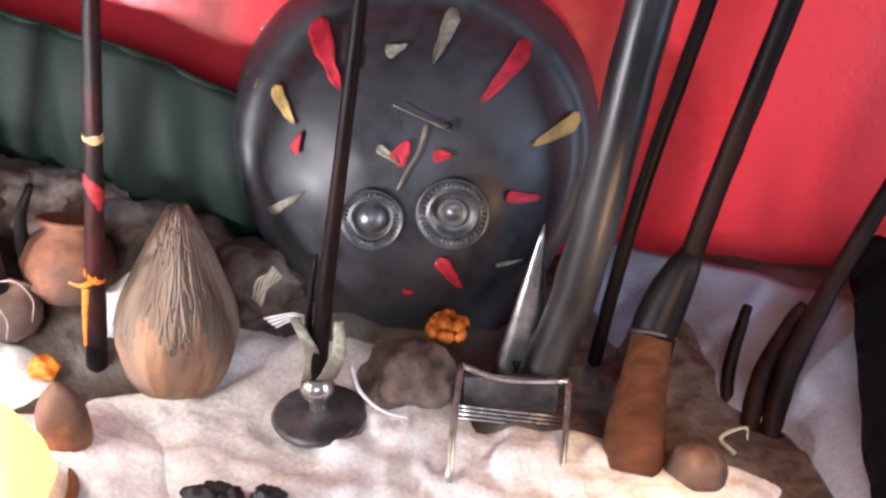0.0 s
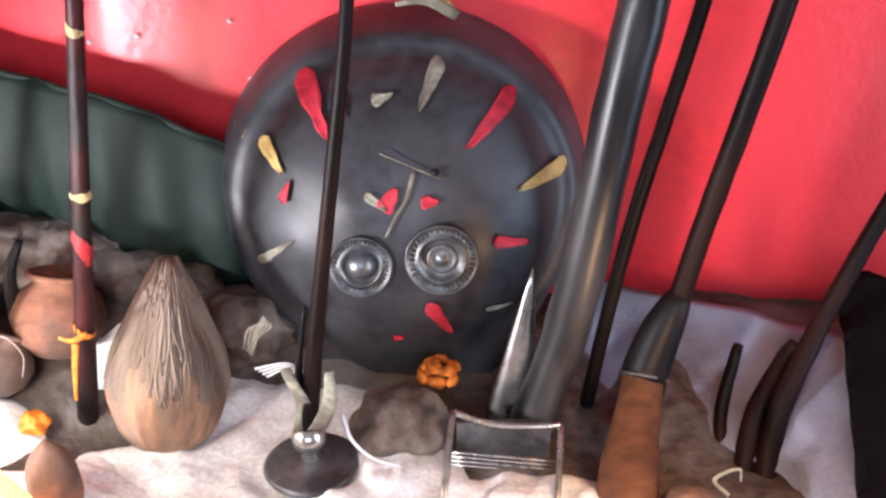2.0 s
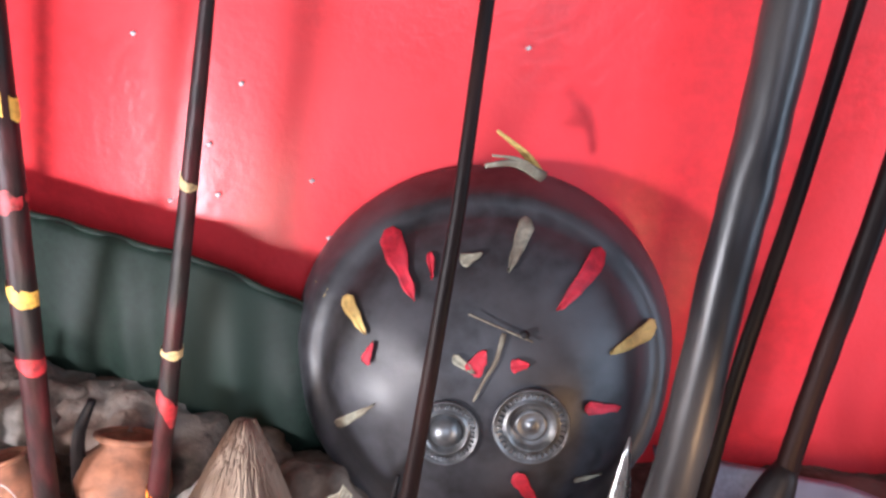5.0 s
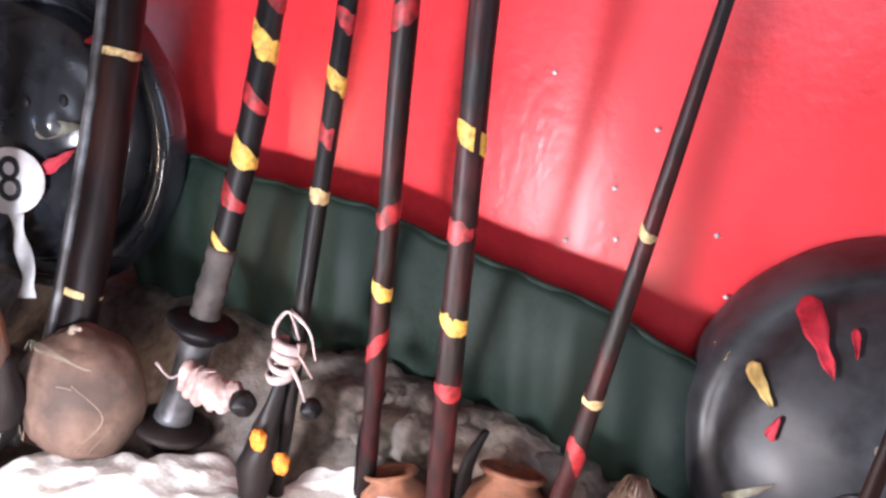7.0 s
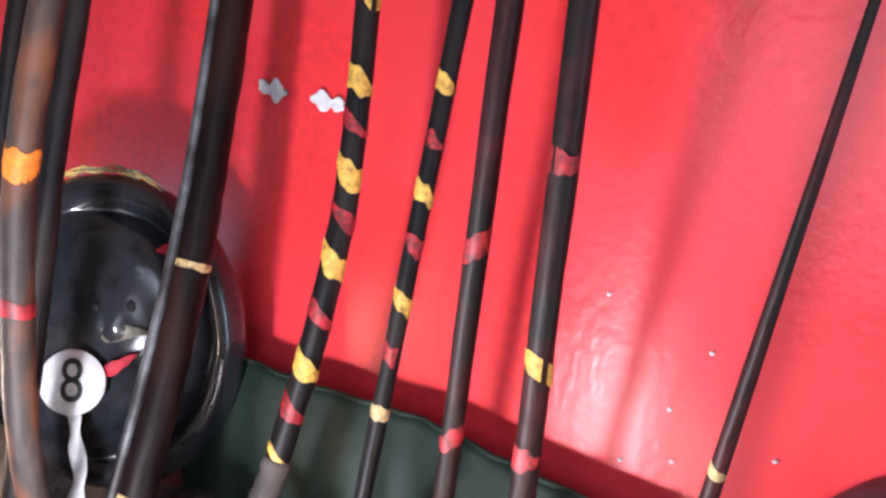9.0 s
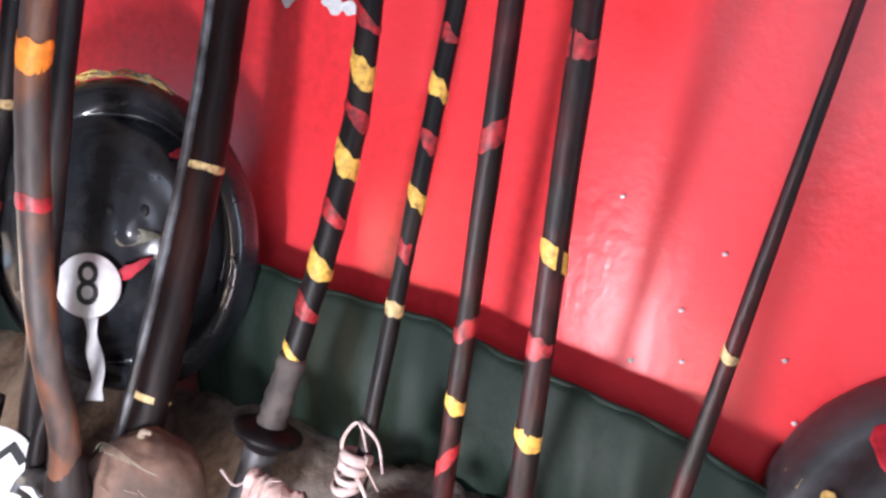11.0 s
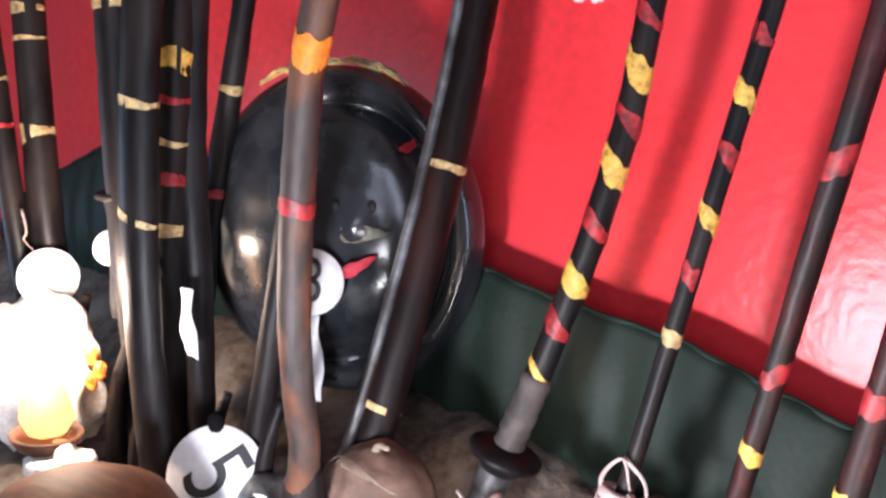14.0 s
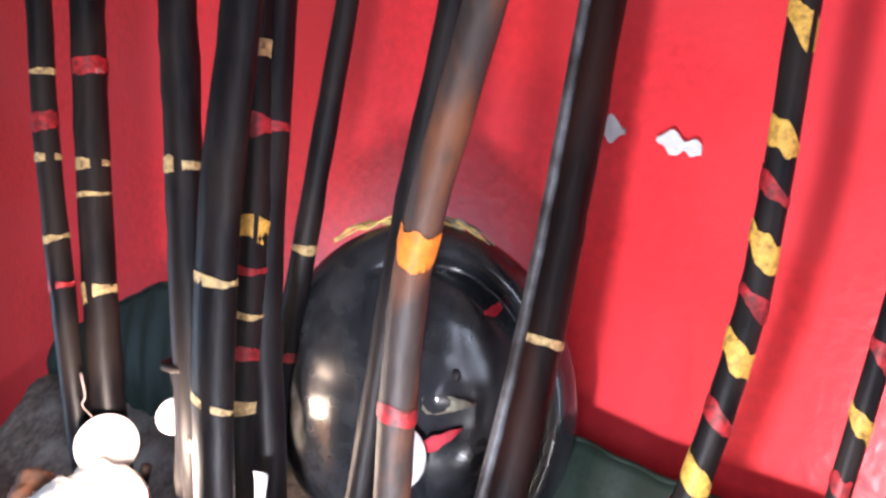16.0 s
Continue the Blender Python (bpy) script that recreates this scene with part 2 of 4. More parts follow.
def sheet(bm, f, nu, nv, thick=None):
    """A sheet from f(u, v) -> point; thick gives it a second face, shifted by that vector."""
    g = [[bm.verts.new(f(i / nu, j / nv)) for j in range(nv + 1)] for i in range(nu + 1)]
    for i in range(nu):
        for j in range(nv):
            bm.faces.new((g[i][j], g[i + 1][j], g[i + 1][j + 1], g[i][j + 1]))
    if thick:
        h = [[bm.verts.new(v.co + Vector(thick)) for v in row] for row in g]
        for i in range(nu):
            for j in range(nv):
                bm.faces.new((h[i][j], h[i][j + 1], h[i + 1][j + 1], h[i + 1][j]))
        border = [(i, 0) for i in range(nu)] + [(nu, j) for j in range(nv)] + [(i, nv) for i in range(nu, 0, -1)] + [(0, j) for j in range(nv, 0, -1)]
        for a, b in zip(border, border[1:] + border[:1]):
            bm.faces.new((g[a[0]][a[1]], h[a[0]][a[1]], h[b[0]][b[1]], g[b[0]][b[1]]))
    return bm


def smooth01(a, b, x):
    t = min(1, max(0, (x - a) / (b - a)))
    return t * t * (3 - 2 * t)


def steps(table, x):
    return float(np.interp(x, [a for a, _ in table], [b for _, b in table]))


# ---- setting ----
def wall_y(x):
    return 1.18 if x > -0.4 else 1.18 - 0.22 * (x + 0.4)


def ground_z(x, y):
    low = steps([(-2.2, 0.13), (-1.2, 0.13), (-0.9, 0.12), (-0.6, 0.08), (-0.35, 0.02), (-0.2, 0.0), (0.3, -0.02), (0.8, -0.06)], x)
    high = steps([(-2.2, 0.27), (-1.2, 0.26), (-0.9, 0.24), (-0.65, 0.19), (-0.45, 0.15), (-0.29, 0.1), (0.0, 0.03), (0.8, 0.0)], x)
    back = wall_y(x)
    z = low + (high - low) * smooth01(back - 0.3, back - 0.08, y)
    return z + 0.018 * noise.noise(Vector((x * 9, y * 9, 0))) + 0.009 * noise.noise(Vector((x * 30, y * 30, 4)))


def ledge_point(u, v):
    x = -2.4 + 3.4 * u
    y = 0.42 + (wall_y(x) + 0.02 - 0.42) * v
    return Vector((x, y, ground_z(x, y)))


solid("ground", sheet(bmesh.new(), ledge_point, 220, 60, (0, 0, -0.5)), STONE, "rough stone ledge dusted with white ash and powder", "ledge", kind="structure")


def red_point(u, v):
    x, z = -3.45 + 5.5 * u, -0.1 + 2.0 * v
    y = wall_y(x) + 0.006 * noise.noise(Vector((x * 2.2, z * 1.2, 5))) + 0.0015 * noise.noise(Vector((x * 14, z * 6, 2)))
    return Vector((x, y + 0.012, z))


solid("wall_back", sheet(bmesh.new(), red_point, 160, 60, (0, 0.03, 0)), RED_SHEET, "glossy red vinyl sheet covering the wall behind the idols", "wall", kind="structure")
solid("floor", slab(bmesh.new(), (-3.6, -2.4, -0.8), (2.2, 1.9, -0.7)), FLOOR_STONE, "worn dark stone floor", "floor", kind="structure", smooth=False)
solid("ceiling", slab(bmesh.new(), (-3.6, -2.4, 1.95), (2.2, 1.9, 2.05)), PLASTER, "plain limewashed ceiling", "ceiling", kind="structure", smooth=False)
solid("wall_left", slab(bmesh.new(), (-3.6, -2.4, -0.7), (-3.5, 1.9, 1.95)), PLASTER, "plain limewashed wall", "wall", kind="structure", smooth=False)
solid("wall_right", slab(bmesh.new(), (2.1, -2.4, -0.7), (2.2, 1.9, 1.95)), PLASTER, "plain limewashed wall", "wall", kind="structure", smooth=False)
solid("wall_rear", slab(bmesh.new(), (-3.5, 1.9, -0.7), (2.1, 2.0, 1.95)), PLASTER, "plain limewashed wall behind the red sheet", "wall", kind="structure", smooth=False)
solid("wall_front", slab(bmesh.new(), (-3.5, -2.4, -0.7), (2.1, -2.3, 1.95)), PLASTER, "plain limewashed wall", "wall", kind="structure", smooth=False)


# ---- green drape ----
def drape(name, top, x0, x1, n):
    def f(u, v):
        x = x0 + (x1 - x0) * u
        zt = steps(top, x)
        zb = ground_z(x, wall_y(x) - 0.04) - 0.02
        fold = (0.0065 + 0.003 * noise.noise(Vector((x * 3, 7, 0)))) * math.sin(x * 80 + 4 * noise.noise(Vector((x * 5, 0, 0)))) * (0.25 + 0.75 * (1 - v))
        belly = 0.022 * math.sin(math.pi * min(1, v)) 
        y = wall_y(x) - 0.075 - belly + fold + 0.004 * noise.noise(Vector((x * 12, v * 3, 0)))
        return Vector((x, y, zb + (zt - zb) * v))
    return sheet(bmesh.new(), f, n, 20, (0, 0.008, 0))



def green_drape(top, x0, x1, n, label):
    root = thing("green_drape", label, "drape")
    part("cloth", drape("cloth", top, x0, x1, n), GREEN, root)
    hem = []
    for i in range(n // 2 + 1):
        x = x0 + (x1 - x0) * i / (n // 2)
        hem.append(Vector((x, wall_y(x) - 0.071 + 0.003 * math.sin(x * 88), steps(top, x))))
    part("hem", tube(bmesh.new(), hem, 0.0045, 8), GREEN, root, "rolled top hem")


green_drape([(-1.1, 0.5), (-1.04, 0.476), (-0.9, 0.452), (-0.8, 0.444), (-0.7, 0.436), (-0.58, 0.405), (-0.38, 0.36), (-0.265, 0.303), (-0.1, 0.235)], -1.12, -0.12, 150, "dark green pleated cloth hung low along the red wall")
green_drape([(-2.4, 0.35), (-2.18, 0.455), (-1.98, 0.54), (-1.85, 0.56), (-1.7, 0.5), (-1.4, 0.48)], -2.4, -1.4, 130, "dark green cloth heaped against the wall behind the staffs")


# ---- idols ----
def idol(name, centre, rx, rz, front, back, lean, turn, mat, label, rim=0.0, chin=0.0, foot=0.0, top=1.0):
    bm = bmesh.new()
    rings, na, nb = [], 48, 72
    for i in range(na + 1):
        a = math.pi * i / na
        r = math.sin(a)
        ring = []
        for j in range(nb if 0 < i < na else 1):
            b = 2 * math.pi * j / nb
            u, v = r * math.cos(b), r * math.sin(b)
            y = -front * math.cos(a) if a < math.pi / 2 else -back * math.cos(a)
            if a < math.pi / 2:
                y -= rim * math.exp(-((r - 0.92) / 0.05) ** 2) - rim * math.exp(-((r - 0.82) / 0.05) ** 2)
            wide = 1 - chin * smooth01(0.1, 1.0, -v)
            y += 0.003 * noise.noise(Vector((u * 4, v * 4, 1)))
            ring.append(bm.verts.new((u * rx * wide, y + lean * v * rz, v * rz * (top if v > 0 else 1) - foot * smooth01(0.6, 1.0, -v))))
        rings.append(ring)
    for a, b in zip(rings, rings[1:]):
        for j in range(nb):
            k = (j + 1) % nb
            if len(a) == 1:
                bm.faces.new((a[0], b[j], b[k]))
            elif len(b) == 1:
                bm.faces.new((a[j], a[k], b[0]))
            else:
                bm.faces.new((a[j], a[k], b[k], b[j]))
    ob = solid(name, bm, mat, label, "idol")
    ob.matrix_world = pose(*centre, 0, 0, turn)
    return ob


ROLL_TAIL = [(1.0, -0.012), (0.97, 0.006), (0.86, 0.028), (0.6, 0.07), (0, 0.12)]


def roll_profiles(front):
    """(radius, depth) of the face with its groove and rolled rim, and of the plain side."""
    groove = [(r, -front * h) for r, h in ((0, 1), (0.25, 0.98), (0.5, 0.9), (0.66, 0.7), (0.74, 0.42), (0.78, 0.25))] + [(0.8, -0.03), (0.84, -0.042), (0.89, -0.047), (0.94, -0.041), (0.98, -0.027)]
    plain = [(r, -front * h) for r, h in ((0, 1), (0.25, 0.985), (0.5, 0.94), (0.65, 0.87), (0.73, 0.81), (0.78, 0.76), (0.81, 0.72), (0.86, 0.64), (0.91, 0.53), (0.955, 0.4), (0.985, 0.27))]
    return groove + ROLL_TAIL, plain + ROLL_TAIL


def roll_share(cosine):
    return smooth01(-0.5, 0.35, cosine)


def rolled_idol(name, centre, rx, rz, front, turn, mat, label):
    """A round stone with a domed face, a groove and a thick rolled rim that fades out at one side."""
    groove, plain = roll_profiles(front)
    a_line = curve_through([(r, 0, d) for r, d in groove], 4)
    b_line = curve_through([(r, 0, d) for r, d in plain], 4)
    bm, nb, rings = bmesh.new(), 96, []
    for i, (p, q) in enumerate(zip(a_line, b_line)):
        ring = []
        for j in range(nb if 0 < i < len(a_line) - 1 else 1):
            b = 2 * math.pi * j / nb
            k = roll_share(math.cos(b))
            r, d = q.x + (p.x - q.x) * k, q.z + (p.z - q.z) * k
            u, v = r * math.cos(b), r * math.sin(b)
            d += 0.0022 * noise.noise(Vector((u * 5, v * 5, 1))) if d < 0 else 0
            # nose and brow
            d -= 0.016 * math.exp(-((u - 0.2) / 0.1) ** 2 - ((v - 0.1) / 0.14) ** 2) - 0.006 * math.exp(-((u - 0.2) / 0.16) ** 2 - ((v + 0.16) / 0.07) ** 2) if d < 0 else 0
            ring.append(bm.verts.new((u * rx * (1.05 if u < 0 else 1), d, v * rz)))
        rings.append(ring)
    for a, b in zip(rings, rings[1:]):
        for j in range(nb):
            k = (j + 1) % nb
            if len(a) == 1:
                bm.faces.new((a[0], b[j], b[k]))
            elif len(b) == 1:
                bm.faces.new((a[j], a[k], b[0]))
            else:
                bm.faces.new((a[j], a[k], b[k], b[j]))
    ob = solid(name, bm, mat, label, "idol")
    ob.matrix_world = pose(*centre, 0, 0, turn)
    return ob


# ---- things on the idols: (x, z) on their faces ----
PETALS_RED = (((-0.150, 0.402), (-0.118, 0.338), 0.030), ((0.103, 0.378), (0.042, 0.328), 0.024), ((-0.011, 0.276), (0.010, 0.276), 0.016), ((-0.056, 0.268), (-0.038, 0.292), 0.022), ((-0.005, 0.148), (0.024, 0.095), 0.020), ((-0.050, 0.093), (-0.036, 0.093), 0.012), ((0.074, 0.221), (0.118, 0.212), 0.018), ((-0.176, 0.268), (-0.166, 0.292), 0.012), ((-0.10, 0.385), (-0.098, 0.36), 0.010))
PETALS_YELLOW = (((0.166, 0.292), (0.104, 0.276), 0.022), ((-0.238, 0.326), (-0.222, 0.336), 0.018), ((-0.200, 0.332), (-0.174, 0.298), 0.020))
LEAVES = (((0.015, 0.416), (-0.012, 0.368), 0.020), ((-0.066, 0.378), (-0.040, 0.386), 0.014), ((-0.214, 0.184), (-0.165, 0.224), 0.012), ((0.065, 0.128), (0.10, 0.126), 0.009), ((-0.075, 0.285), (-0.05, 0.268), 0.012))
RED8 = ((-1.102, 0.632), (-1.094, 0.65), (-1.16, 0.458), (-1.112, 0.49))
LIPS = ((-1.166, 0.516), (-1.1, 0.522))
EYE_R, EYE_L = (0.012, 0.207), (-0.084, 0.200)
STICK = ((-0.057, 0.330), (0.014, 0.299))
STALK = ((-0.018, 0.309), (-0.028, 0.28), (-0.04, 0.262), (-0.053, 0.238))
MOLE = (0.005, 0.306)
I1 = dict(c=(-0.035, 1.13, 0.25), rx=0.236, rz=0.222, front=0.15, lean=0.25, top=0.93, rolled=False)
I8 = dict(c=(-1.207, 1.187, 0.503), rx=0.213, rz=0.24, front=0.075, lean=0.0, top=1.0, rolled=True, turn=12)
idol("statue", I1["c"], I1["rx"], I1["rz"], I1["front"], 0.04, I1["lean"], 0, BLACK_STONE, "dull black round stone idol stuck with petals, against the red wall", rim=0.009, chin=-0.1, foot=0.1, top=I1["top"])
rolled_idol("statue", I8["c"], I8["rx"], I8["rz"], I8["front"], I8["turn"], BLACK_GLOSS, "polished black round stone idol with a thick rolled rim")


def face_y(I, x, z):
    u, v = (x - I["c"][0]) / I["rx"], (z - I["c"][2]) / I["rz"]
    v = v / I["top"] if v > 0 else v
    if I["rolled"]:
        c, t, d = math.cos(radians(I["turn"])), math.sin(radians(I["turn"])), -I["front"]
        for _ in range(3):
            u = (x - I["c"][0] + d * t) / c / I["rx"]
            r = math.hypot(u, v)
            k = roll_share(u / max(r, 0.001))
            a, b = [float(np.interp(r, [q[0] for q in line[:11]], [q[1] for q in line[:11]])) for line in roll_profiles(I["front"])]
            d = a * k + b * (1 - k)
        return I["c"][1] + u * I["rx"] * t + d * c
    return I["c"][1] - I["front"] * math.sqrt(max(0.02, 1 - u * u - v * v)) + I["lean"] * v * I["rz"]


def petal(name, I, a, b, width, mat, label, group="petals on the idol", lift=0.004, thick=0.0015):
    """A petal that lies on the idol from a to b, both (x, z)."""
    bm = bmesh.new()
    pa, pb = Vector(a), Vector(b)
    d = pb - pa
    side = Vector((-d.y, d.x)).normalized()
    def f(u, v):
        w = width * min(1.0, (u + 0.02) / 0.14) ** 0.5 * (1 - u) ** 0.55 * (v - 0.5)
        w += width * 0.12 * noise.noise(Vector((u * 5 + a[0] * 50, v * 3, b[1] * 40)))
        p = pa + d * u + side * w
        return Vector((p.x, face_y(I, p.x, p.y) - lift + 0.003 * (abs(v - 0.5) * 2) ** 2 * -1, p.y))
    sheet(bm, f, 10, 4, (0, thick, 0))
    return solid(name, bm, mat, label, "petal", group)


for a, b, w in PETALS_RED:
    petal("petal", I1, a, b, w, PETAL_RED, "crimson flower petal stuck on the black stone idol")
for a, b, w in PETALS_YELLOW:
    petal("petal", I1, a, b, w, PETAL_YELLOW, "pale yellow flower petal stuck on the black stone idol")
for a, b, w in LEAVES:
    petal("leaf", I1, a, b, w, LEAF, "withered grey-green leaf stuck on the black stone idol", "leaves on the idol")
for a, b, w in ((RED8[0], RED8[1], 0.016), (RED8[2], RED8[3], 0.022)):
    petal("petal", I8, a, b, w, PETAL_RED, "crimson flower petal stuck on the polished idol", lift=0.009)
petal("leaf", I8, LIPS[0], LIPS[1], 0.03, LEAF, "pale curled leaf stuck on the polished idol", "leaves on the idol", lift=0.008)


def stud(x, z, r, label, domed=False):
    base = thing("silver_stud", label, "ornament", "studs on the idol", (x, face_y(I1, x, z) - 0.002, z))
    base.rotation_euler = (radians(82), 0, 0)
    bm = bmesh.new()
    lathe(bm, [(0, -0.004), (r * 0.97, -0.004), (r, 0.003), (r * 0.985, 0.0065), (r * 0.95, 0.0065), (r * 0.92, 0.004), (r * 0.7, 0.003), (r * 0.67, 0.006), (r * 0.63, 0.006), (r * 0.58, 0.001), (r * 0.4, -0.001), (0.0, 0.0)], 64)
    dish = part("dish", bm, SILVER, base)
    for i in range(36):
        a = 2 * math.pi * i / 36
        bm = bmesh.new()
        bmesh.ops.create_icosphere(bm, subdivisions=1, radius=1, matrix=Matrix.Rotation(a, 4, "Z") @ Matrix.Translation((r * 0.815, 0, 0.0045)) @ Matrix.Diagonal((r * 0.085, r * 0.042, 0.0025, 1)))
        part("bead", bm, SILVER, dish)
    bm = bmesh.new()
    if domed:
        lathe(bm, [(r * 0.5, -0.001), (r * 0.44, 0.005), (r * 0.3, 0.010), (r * 0.12, 0.0125), (0, 0.013)], 32)
    else:
        lathe(bm, [(r * 0.42, -0.0005), (r * 0.39, 0.0018), (r * 0.34, 0.0018), (r * 0.3, 0.0004), (r * 0.12, 0.0008), (r * 0.08, 0.003), (0, 0.0035)], 32)
    part("boss", bm, SILVER, base)


stud(EYE_R[0], EYE_R[1], 0.044, "round embossed silver stud with a beaded rim on the idol")
stud(EYE_L[0], EYE_L[1], 0.0375, "domed silver stud reflecting a flame on the idol", True)


def strand(name, pts, r, mat, label, category, group="", flat=1.0, seg=6, n=6, taper=True):
    c = curve_through(pts, n)
    rr = [r * (1 - 0.6 * i / (len(c) - 1)) if taper else r for i in range(len(c))]
    return solid(name, tube(bmesh.new(), c, rr, seg, flat), mat, label, category, group)


sy = face_y(I1, STICK[0][0], STICK[0][1])
strand("incense_stick", [(STICK[0][0], sy - 0.012, STICK[0][1]), (STICK[1][0], face_y(I1, *STICK[1]) - 0.006, STICK[1][1])], 0.0011, LEAF, "thin pale incense stick leaning on the idol", "stick", taper=False)
strand("stalk", [(p[0], face_y(I1, *p) - 0.006, p[1]) for p in STALK], 0.003, LEAF, "dry flower stalk stuck on the idol", "stalk", flat=0.5)
bm = bmesh.new()
blob(bm, (MOLE[0], face_y(I1, *MOLE) - 0.004, MOLE[1]), (0.006, 0.005, 0.005), sub=2)
solid("clove", bm, INK, "small dark clove stuck on the idol", "clove")

# shaded dents in the polished face, put in as small black dots
for x, z, r in ((-1.178, 0.553, 0.006), (-1.128, 0.556, 0.007)):
    bm = bmesh.new()
    blob(bm, (x, face_y(I8, x, z) - 0.004, z), (r, 0.004, r * 1.3), sub=2)
    solid("clove", bm, INK, "small dark dot standing in for a dent in the polished idol", "clove")

# grass blades tucked on top of the idols
for end, mid, r, mat in (((-0.022, 1.1, 0.517), (0.008, 1.11, 0.49), 0.005, STRAW), ((-0.036, 1.09, 0.478), (0.0, 1.1, 0.478), 0.0075, LEAF), ((-0.005, 1.1, 0.505), (0.016, 1.11, 0.485), 0.004, STRAW), ((-0.028, 1.09, 0.49), (0.005, 1.1, 0.482), 0.004, LEAF)):
    strand("grass_blade", [(0.036, 1.125, 0.455), mid, end], r, mat, "dry grass blade tucked on top of the dull idol", "straw", "straw on the idol", flat=0.3, n=6)
rnd = random.Random(4)
for i in range(22):
    x, span = -1.215 + rnd.uniform(-0.085, 0.06), rnd.uniform(0.035, 0.07) * rnd.choice((-1, 1, 1))
    pts = []
    for k in range(4):
        q = x + span * k / 3
        pts.append((q, 1.175 + 0.2 * (q + 1.207) - 0.006 * k, 0.503 + 0.238 * math.sqrt(1 - min(0.95, ((q + 1.21) / 0.215) ** 2)) + 0.003 + 0.012 * rnd.random()))
    strand("straw_blade", pts, 0.0022, STRAW if i % 3 else LEAF, "fine golden straw lying on top of the polished idol", "straw", "straw on the idol", flat=0.4, n=4)


# ---- staffs ----
def staff(name, label, pts, radii, mat, bands=(), flat=1.0, group="staffs stuck in the ledge", category="staff", seg=18):
    """A staff along pts with painted bands: (height, material, width, slant)."""
    root = thing(name, label, category, group, pts[0])
    o = Vector(pts[0])
    c = curve_through(pts, 8)
    if not hasattr(radii, "__len__"):
        radii = [radii, radii]
    n = len(c)
    rr = [radii[0] + (radii[-1] - radii[0]) * i / (n - 1) for i in range(n)]
    shaft = tube(bmesh.new(), [p - o for p in c], rr, seg, flat, wob=0.1)
    shaft = part("shaft", shaft, mat, root)
    zs = [p.z for p in c]
    for h, bmat, w, slant in bands:
        p = Vector([float(np.interp(h, zs, [q[k] for q in c])) for k in range(3)])
        q = Vector([float(np.interp(h + 0.02, zs, [q[k] for q in c])) for k in range(3)])
        d = (q - p).normalized()
        r = float(np.interp(h, zs, rr))
        bm = bmesh.new()
        ref = Vector((0, 1, 0))
        up = (ref - d * ref.dot(d)).normalized()
        side = d.cross(up)
        facing = -math.pi / 2 + 1.1 * math.sin(h * 91 + pts[0][0] * 37)
        rows, fine = [], 28
        for s in (-0.5, -0.3, 0.0, 0.3, 0.5):
            row = []
            for j in range(fine):
                a = 2 * math.pi * j / fine
                ring = Vector((math.cos(a), math.sin(a), 0))
                wide = w * (0.62 + 0.32 * math.cos(a - facing))
                jag = w * (0.26 * noise.noise(ring * 1.3 + Vector((0, h * 50, s * 3))) + 0.05 * noise.noise(ring * 5 + Vector((h * 70, 0, s * 9))))
                q = p - o + d * (s * wide + jag + slant * math.cos(a))
                hug = r * (1 + 0.1 * noise.noise(q * 30 + ring)) + 0.0007
                row.append(bm.verts.new(q + side * math.cos(a) * hug + up * math.sin(a) * hug * flat))
            rows.append(row)
        for a, b in zip(rows, rows[1:]):
            for j in range(fine):
                q = 2 * math.pi * j / fine
                if noise.noise(Vector((math.cos(q) * 1.1, math.sin(q) * 1.1, h * 37 + pts[0][0] * 9))) < 0.4:
                    bm.faces.new((a[j], a[(j + 1) % fine], b[(j + 1) % fine], b[j]))
        part("painted_band", bm, bmat, root)
    return root


def straight(a, b, z0, z1):
    a, b = Vector(a), Vector(b)
    d = (b - a) / (b.z - a.z)
    return [tuple(a + d * (z - a.z)) for z in (z0, (z0 + z1) / 2, z1)]


Y, RD, TN = YELLOW, RED_TAPE, TAN
staff("ritual_staff", "thin dark red lacquered rod with yellow and red bands", straight((-0.425, 0.914, 0), (-0.261, 0.78, 0.7), 0.02, 1.25), (0.0125, 0.0006), RED_LACQUER, [(0.182, PETAL_ORANGE, 0.012, 0.006), (0.30, RD, 0.03, 0.012), (0.36, TN, 0.012, 0), (0.53, TN, 0.012, 0.003)])
staff("ritual_staff", "dark red lacquered staff with spaced yellow bands", straight((-0.528, 0.93, 0), (-0.45, 0.821, 0.7), 0.1, 1.25), (0.013, 0.013), RED_LACQUER, [(0.412, Y, 0.022, 0.006), (0.508, RD, 0.03, 0), (0.335, RD, 0.022, 0), (0.60, Y, 0.025, 0.008), (0.78, RD, 0.03, 0)])
staff("ritual_staff", "dark lacquered staff with red stripes and yellow dabs", straight((-0.636, 0.987, 0), (-0.527, 0.846, 0.7), 0.12, 1.25), (0.0105, 0.0125), RED_LACQUER, [(0.423, Y, 0.02, 0.004), (0.355, RD, 0.025, -0.016), (0.506, RD, 0.03, -0.008), (0.7, RD, 0.03, -0.01)])
staff("ritual_staff", "thin dark rod with narrow yellow and red bands", straight((-0.753, 0.959, 0), (-0.634, 0.967, 0.7), 0.12, 1.25), (0.0095, 0.0115), BLACK_LACQUER, [(0.745, Y, 0.022, 0.008), (0.627, Y, 0.024, 0.008), (0.50, TN, 0.02, 0.003), (0.69, RD, 0.025, 0.006), (0.565, RD, 0.025, 0.006), (0.86, Y, 0.022, 0.008), (0.97, Y, 0.022, 0.008), (0.8, RD, 0.02, 0.006)])
